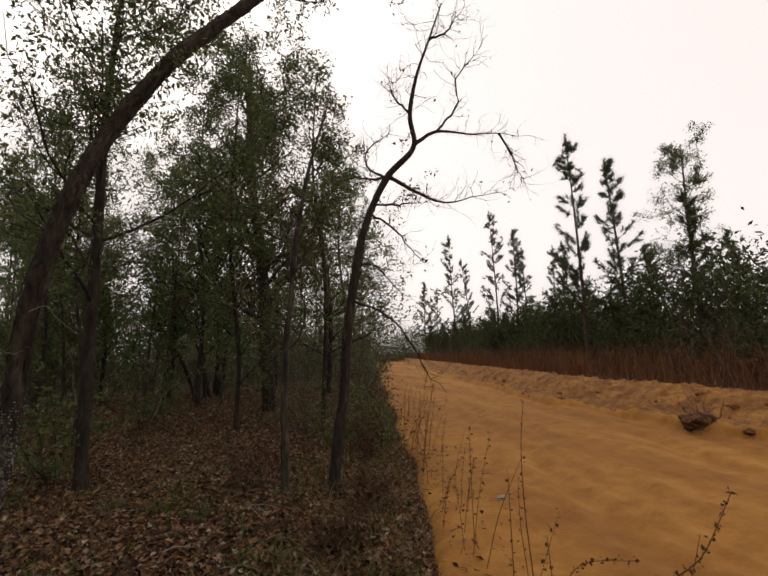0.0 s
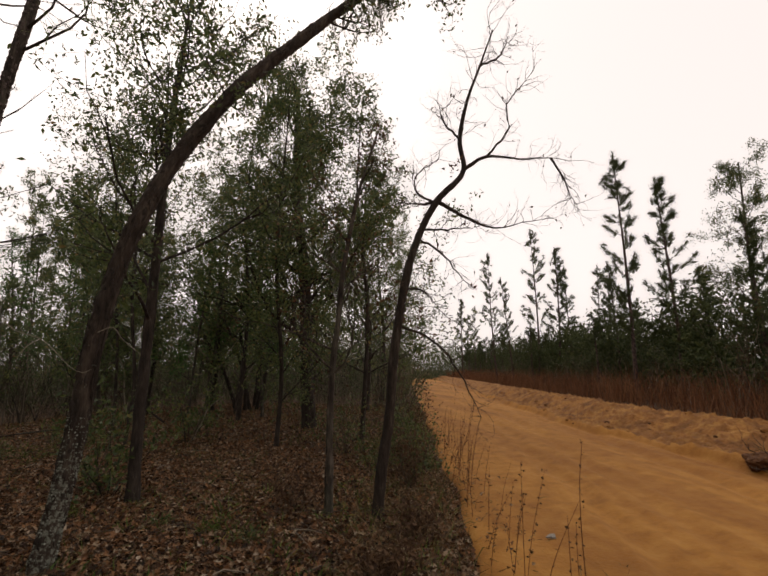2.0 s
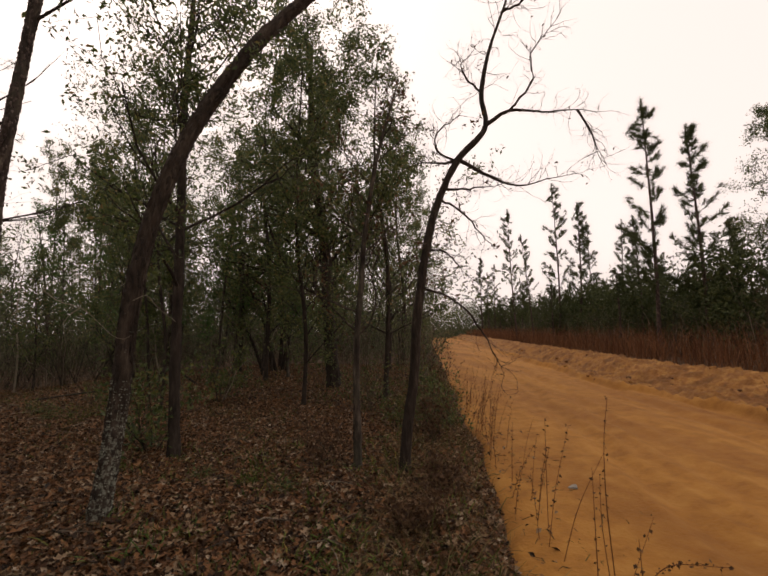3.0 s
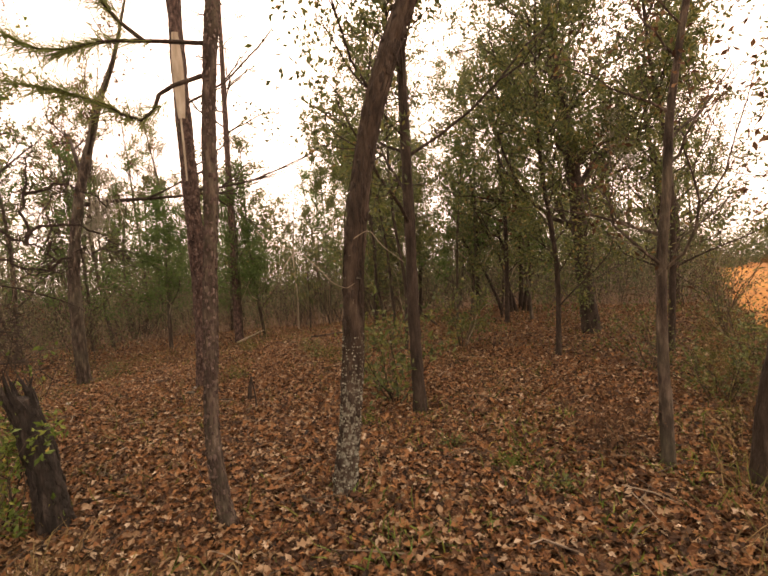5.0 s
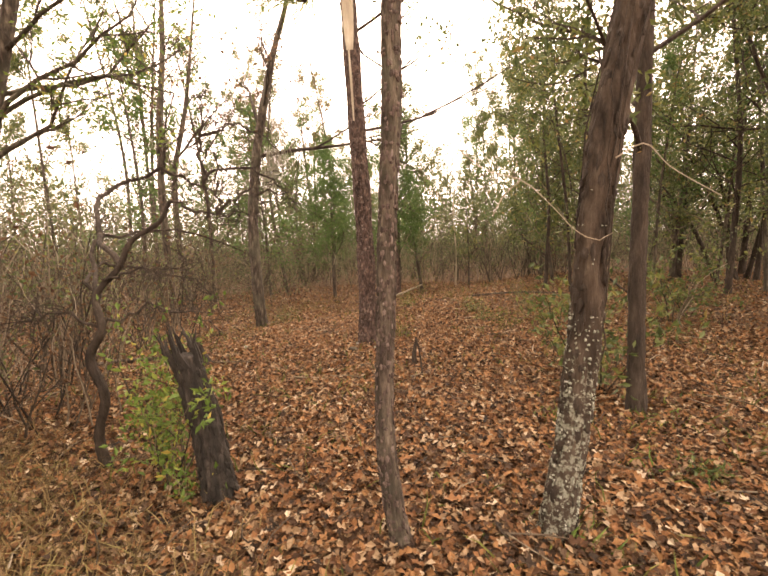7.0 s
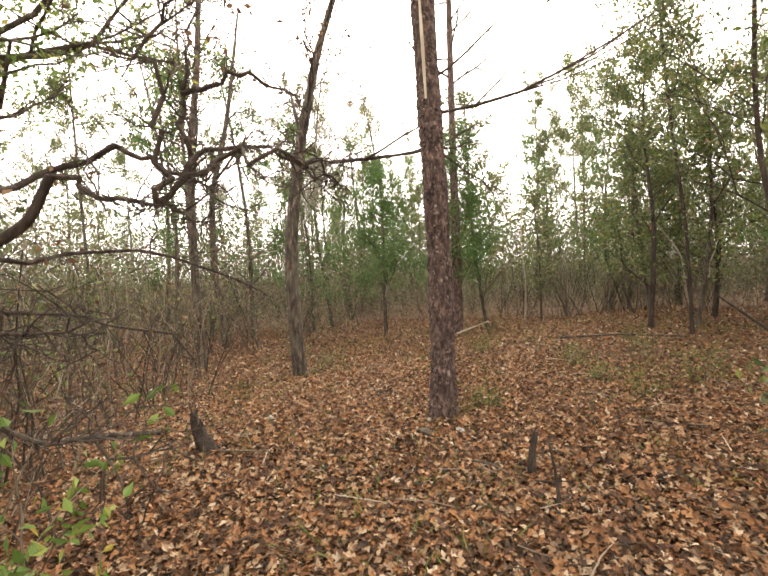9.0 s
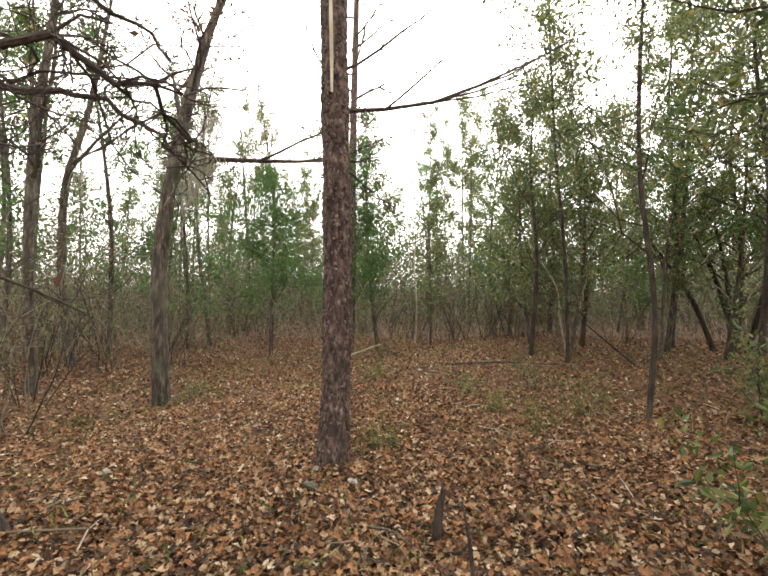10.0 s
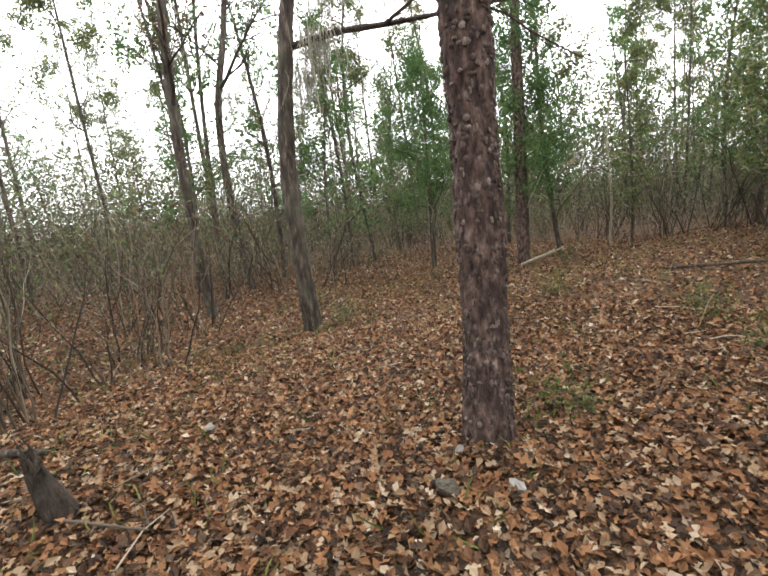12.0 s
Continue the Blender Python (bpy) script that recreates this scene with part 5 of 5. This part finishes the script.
def jagged_stub(name, pts, radii, label, seed, spikes):
    r = np.random.default_rng(seed)
    base_ = np.array([pts[0][0], pts[0][1], floor_at(pts[0][0], pts[0][1])])
    t = thing(name, tuple(base_), label, "tree stump")
    q = [(x - base_[0], y - base_[1], z) for x, y, z in pts]
    g_, c_, rad_ = trunk_mesh(q, radii, r, 24, 0.012, 0.10, 0.5, 0.28, (2.4, 6.0))
    part("wood", g_, M_DARK, t, smooth=True)
    for _ in range(spikes):
        g_ = Geo()
        k = int(r.uniform(0.6, 0.92) * (len(c_) - 1))
        th = r.uniform(0, 6.28)
        s_ = c_[k] + rad_[k] * 0.7 * np.array([math.cos(th), math.sin(th), 0])
        tube(g_, [s_, s_ + [r.normal(0, .006), r.normal(0, .006), r.uniform(.03, .06)], s_ + [r.normal(0, .014), r.normal(0, .014), r.uniform(.07, .15)]], [rad_[k] * 0.35, rad_[k] * 0.2, 0.001], 5)
        part("splinter", g_, M_DARK, t)
    return t


jagged_stub("short_stump", [(-6.95, 4.65, -0.05), (-6.98, 4.61, 0.12), (-7.02, 4.58, 0.26), (-7.04, 4.57, 0.33)], [0.062, 0.052, 0.040, 0.020], "short rotten stump among fallen leaves", 501, 14)
jagged_stub("broken_stake", [(-4.86, 6.0, -0.05), (-4.85, 6.01, 0.16), (-4.83, 6.03, 0.30)], [0.024, 0.021, 0.015], "broken upright stub of a sapling", 502, 4)
rod("dead_sapling", [(-4.52, 5.70, -0.04), (-4.54, 5.70, 0.2), (-4.59, 5.71, 0.42)], [0.013, 0.010, 0.005], M_DARK, "short dead sapling standing in the leaves", "sapling", 503)
rod("fallen_stick", [(-6.82, 4.66, 0.05), (-6.66, 4.8, 0.06), (-6.49, 4.95, 0.07)], [0.0075, 0.007, 0.004], M_TWIG, "pale fallen stick on the leaves", "stick", 504)
rod("fallen_stick", [(-8.5, 3.81, 0.06), (-8.2, 4.15, 0.07), (-7.84, 4.56, 0.06)], [0.035, 0.03, 0.022], M_BARK, "short rotten log on the leaves", "log", 505)
rod("fallen_stick", [(-5.22, 5.83, 0.05), (-5.08, 5.86, 0.06), (-4.93, 5.82, 0.05)], [0.008, 0.007, 0.004], M_BARK, "pale fallen stick on the leaves", "stick", 506)
rod("fallen_branch", [(-10.3, 12.4, 0.05), (-9.95, 12.6, 0.2), (-9.6, 12.8, 0.32)], [0.03, 0.026, 0.018], M_PALE, "pale broken branch by a pine foot", "branch", 507)
rod("leaning_dead_branch", [(-4.13, 12.95, 0.0), (-4.55, 12.93, 0.35), (-5.01, 12.91, 0.75)], [0.028, 0.022, 0.012], M_DARK, "dark dead branch slanting out of the leaves", "branch", 508)
rod("leaning_dead_branch", [(-7.36, 16.43, 0.0), (-7.5, 16.45, 0.35), (-7.65, 16.5, 0.7)], [0.035, 0.03, 0.02], M_DARK, "dark dead stub slanting out of the leaves", "branch", 509)
rod("fallen_dead_branch", [(-7.15, 11.38, 0.04), (-6.2, 11.8, 0.10), (-5.27, 12.3, 0.08)], [0.02, 0.018, 0.012], M_BARK, "fallen grey branch on the leaves", "branch", 510)
rod("white_sapling", [(-10.3, 15.9, -0.05), (-10.25, 15.9, 1.2), (-10.4, 16.0, 2.6), (-10.3, 16.1, 4.2)], [0.03, 0.026, 0.02, 0.008], M_PALE, "pale thin sapling at the far side of the clearing", "sapling", 511)
rod("white_sapling", [(-5.7, 15.0, -0.05), (-5.85, 14.9, 0.8), (-5.9, 14.9, 1.4), (-6.3, 14.7, 2.2), (-6.8, 14.6, 3.1)], [0.022, 0.02, 0.016, 0.006], M_PALE, "pale bent sapling with peeling bark", "sapling", 512)
for k, (x, y, s) in enumerate([(-5.82, 6.03, 0.05), (-5.64, 6.26, 0.03), (-6.0, 6.28, 0.02), (-7.3, 5.4, 0.022)]):
    r = np.random.default_rng(520 + k)
    g = Geo()
    ang = np.linspace(0, 6.283, 9, endpoint=False)
    rim = np.stack([np.cos(ang) * s * r.uniform(0.6, 1.1, 9) * 1.5, np.sin(ang) * s * r.uniform(0.6, 1.1, 9), r.normal(0, 0.008, 9)], -1)
    g.add(np.concatenate([rim, [[0, 0, 0.02]]]), [(j, (j + 1) % 9, 9) for j in range(9)])
    g.add(np.concatenate([rim, rim - [0, 0, 0.02]]), [(j, 9 + j, 9 + (j + 1) % 9, (j + 1) % 9) for j in range(9)])
    ob = single("bark_slab", g, M_BARK if k < 1 else M_WHITE, "flat piece of fallen bark on the leaves" if k < 1 else "small pale chip lying on the leaves", "bark")
    ob.matrix_basis = pose(x, y, floor_at(x, y) + 0.055, r.normal(0, 8), r.normal(0, 8), r.uniform(0, 360))

# twigs strewn over the litter
r = np.random.default_rng(531)
g = Geo()
for k in range(420):
    x, y = r.uniform(-10, -0.6), r.uniform(1.0, 11)
    a, ln = r.uniform(0, 6.283), r.uniform(0.08, 0.4)
    q = np.array([x, y, floor_at(x, y) + 0.05])
    d = np.array([math.cos(a), math.sin(a), 0.0])
    tube(g, [q, q + d * ln * 0.5 + [r.normal(0, .02), r.normal(0, .02), r.uniform(0, .02)], q + d * ln], [0.005, 0.004, 0.002], 4)
single("strewn_twigs", g, M_TWIG, "small dry twigs strewn over the fallen leaves", "twigs", "stuff")

# clod of torn earth and roots on the far bank
r = np.random.default_rng(541)
clod = thing("earth_clod", (6.2, 6.2, 0.12), "dark clod of torn earth and roots on the sand bank", "earth clod")
bm = bmesh.new()
bmesh.ops.create_icosphere(bm, subdivisions=4, radius=0.27)
for v in bm.verts:
    n = noise.fractal(v.co * 5.0, 0.8, 2.2, 5)
    v.co *= 1 + 0.34 * n
    v.co.z *= 0.62
me = bpy.data.meshes.new("earth")
bm.to_mesh(me)
bm.free()
M_EARTH = material("torn_earth", [(0.0, (0.035, 0.015, 0.007)), (0.6, (0.11, 0.047, 0.018)), (1.0, (0.22, 0.10, 0.04))], 18.0, bump=1.0, bump_scale=20, dist=0.05)
me.materials.append(M_EARTH)
new("earth", me).parent = clod
for k in range(14):
    g = Geo()
    grow(g, r.normal(0, 0.16, 3) * (1, 1, 0.4), r.normal(0, 1, 3) + [0, 0, 0.7], r.uniform(0.25, 0.5), 0.008, r, 1, [], 3, 0.35)
    part("root", g, M_DARK, clod)
for k in range(60):
    y = r.uniform(2, 26)
    x = float(road_right(y)) + r.uniform(-0.15, 1.7)
    bm = bmesh.new()
    bmesh.ops.create_icosphere(bm, subdivisions=2, radius=r.uniform(0.03, 0.09))
    for v in bm.verts:
        v.co *= 1 + 0.4 * noise.noise(v.co * 18 + Vector((k, 0, 0)))
        v.co.z *= 0.6
    me = bpy.data.meshes.new("sand_clod")
    bm.to_mesh(me)
    bm.free()
    me.materials.append(M_BANK if k % 3 else M_EARTH)
    ob = tagged(new("sand_clod", me), "small clod of sand fallen from the bank", "earth clod", "clods on the bank")
    ob.matrix_basis = pose(x, y, float(sand(np.array(x), np.array(y))) + 0.01, 0, 0, r.uniform(0, 360))
g = Geo()
rim = np.array([(math.cos(a) * 0.055 * (1 + 0.3 * math.sin(3 * a)), math.sin(a) * 0.035, 0.006 * math.sin(2 * a)) for a in np.linspace(0, 6.283, 12, endpoint=False)])
g.add(np.concatenate([rim, rim + [0, 0, 0.015]]), [(j, (j + 1) % 12, 12 + (j + 1) % 12, 12 + j) for j in range(12)])
g.add(np.concatenate([rim + [0, 0, 0.015], [[0, 0, 0.024]]]), [(j, (j + 1) % 12, 12) for j in range(12)])
ob = single("pale_scrap", g, M_WHITE, "small pale scrap lying on the sand road", "scrap")
ob.matrix_basis = pose(1.47, 4.46, float(sand(np.array(1.47), np.array(4.46))) + 0.002, 0, 0, 20)

# tall dry stalks along the edge of the sand
r = np.random.default_rng(551)
def stalk(pts, radius, beads, seed, label):
    q_ = np.random.default_rng(seed)
    x, y = pts[0][:2]
    z = float(sand(np.array(x), np.array(y)))
    t = thing("dry_weed", (x, y, z), label, "weed", "dry weeds at the road edge")
    p_ = spline([(a - x, b_ - y, c_) for a, b_, c_ in pts], 16)
    g_ = Geo()
    tube(g_, p_, [radius, radius * 0.8, radius * 0.4], 5)
    part("stalk", g_, M_SEDGE, t)
    if beads:
        g_ = Geo()
        leaf_cloud(g_, p_[5:], beads, 0.008, 0.022, q_, 0.7)
        tagged(part("seed_head", g_, M_DEADLEAF, t), kind="stuff")
    return t


stalk([(0.82, 2.96, -0.02), (0.80, 2.97, 0.55), (0.81, 2.96, 0.88), (0.84, 2.95, 1.10)], 0.004, 2, 1, "tall upright dry weed stalk")
stalk([(0.80, 2.98, -0.02), (0.78, 3.0, 0.35), (0.8, 3.02, 0.6)], 0.003, 1, 2, "tall upright dry weed stalk")
stalk([(1.0, 2.6, -0.02), (1.26, 2.39, 0.20), (1.38, 2.3, 0.32), (1.46, 2.23, 0.51), (1.52, 2.18, 0.68)], 0.0045, 7, 3, "arching dry weed beaded with seed husks")
stalk([(0.89, 2.84, -0.02), (1.01, 2.76, 0.16), (1.25, 2.59, 0.22)], 0.0035, 5, 4, "arching dry weed beaded with seed husks")
for k in range(56):
    y = r.uniform(1.6, 10)
    x = float(road_left(y)) + abs(r.normal(0.05, 0.28))
    h = r.uniform(0.35, 0.85)
    dx, dy = r.normal(0.12, 0.12), r.normal(0, 0.12)
    stalk([(x, y, -0.02), (x + dx * 0.4, y + dy * 0.4, h * 0.5), (x + dx, y + dy, h)], r.uniform(0.002, 0.0035), int(r.integers(0, 3)), 600 + k, "thin dry weed stalk leaning over the sand")
tufts("sand_edge_debris", 9000, (-0.4, 3.6, 0.5, 12), 0.13, M_GRASS, "dry straws and leaves strewn on the sand", 561, 3.0, 0.004, floor=sand, keep=lambda x, y, r: (x > road_left(y)) & (r.uniform(0, 1, len(x)) < np.exp(-(x - road_left(y)) * 3.2)))
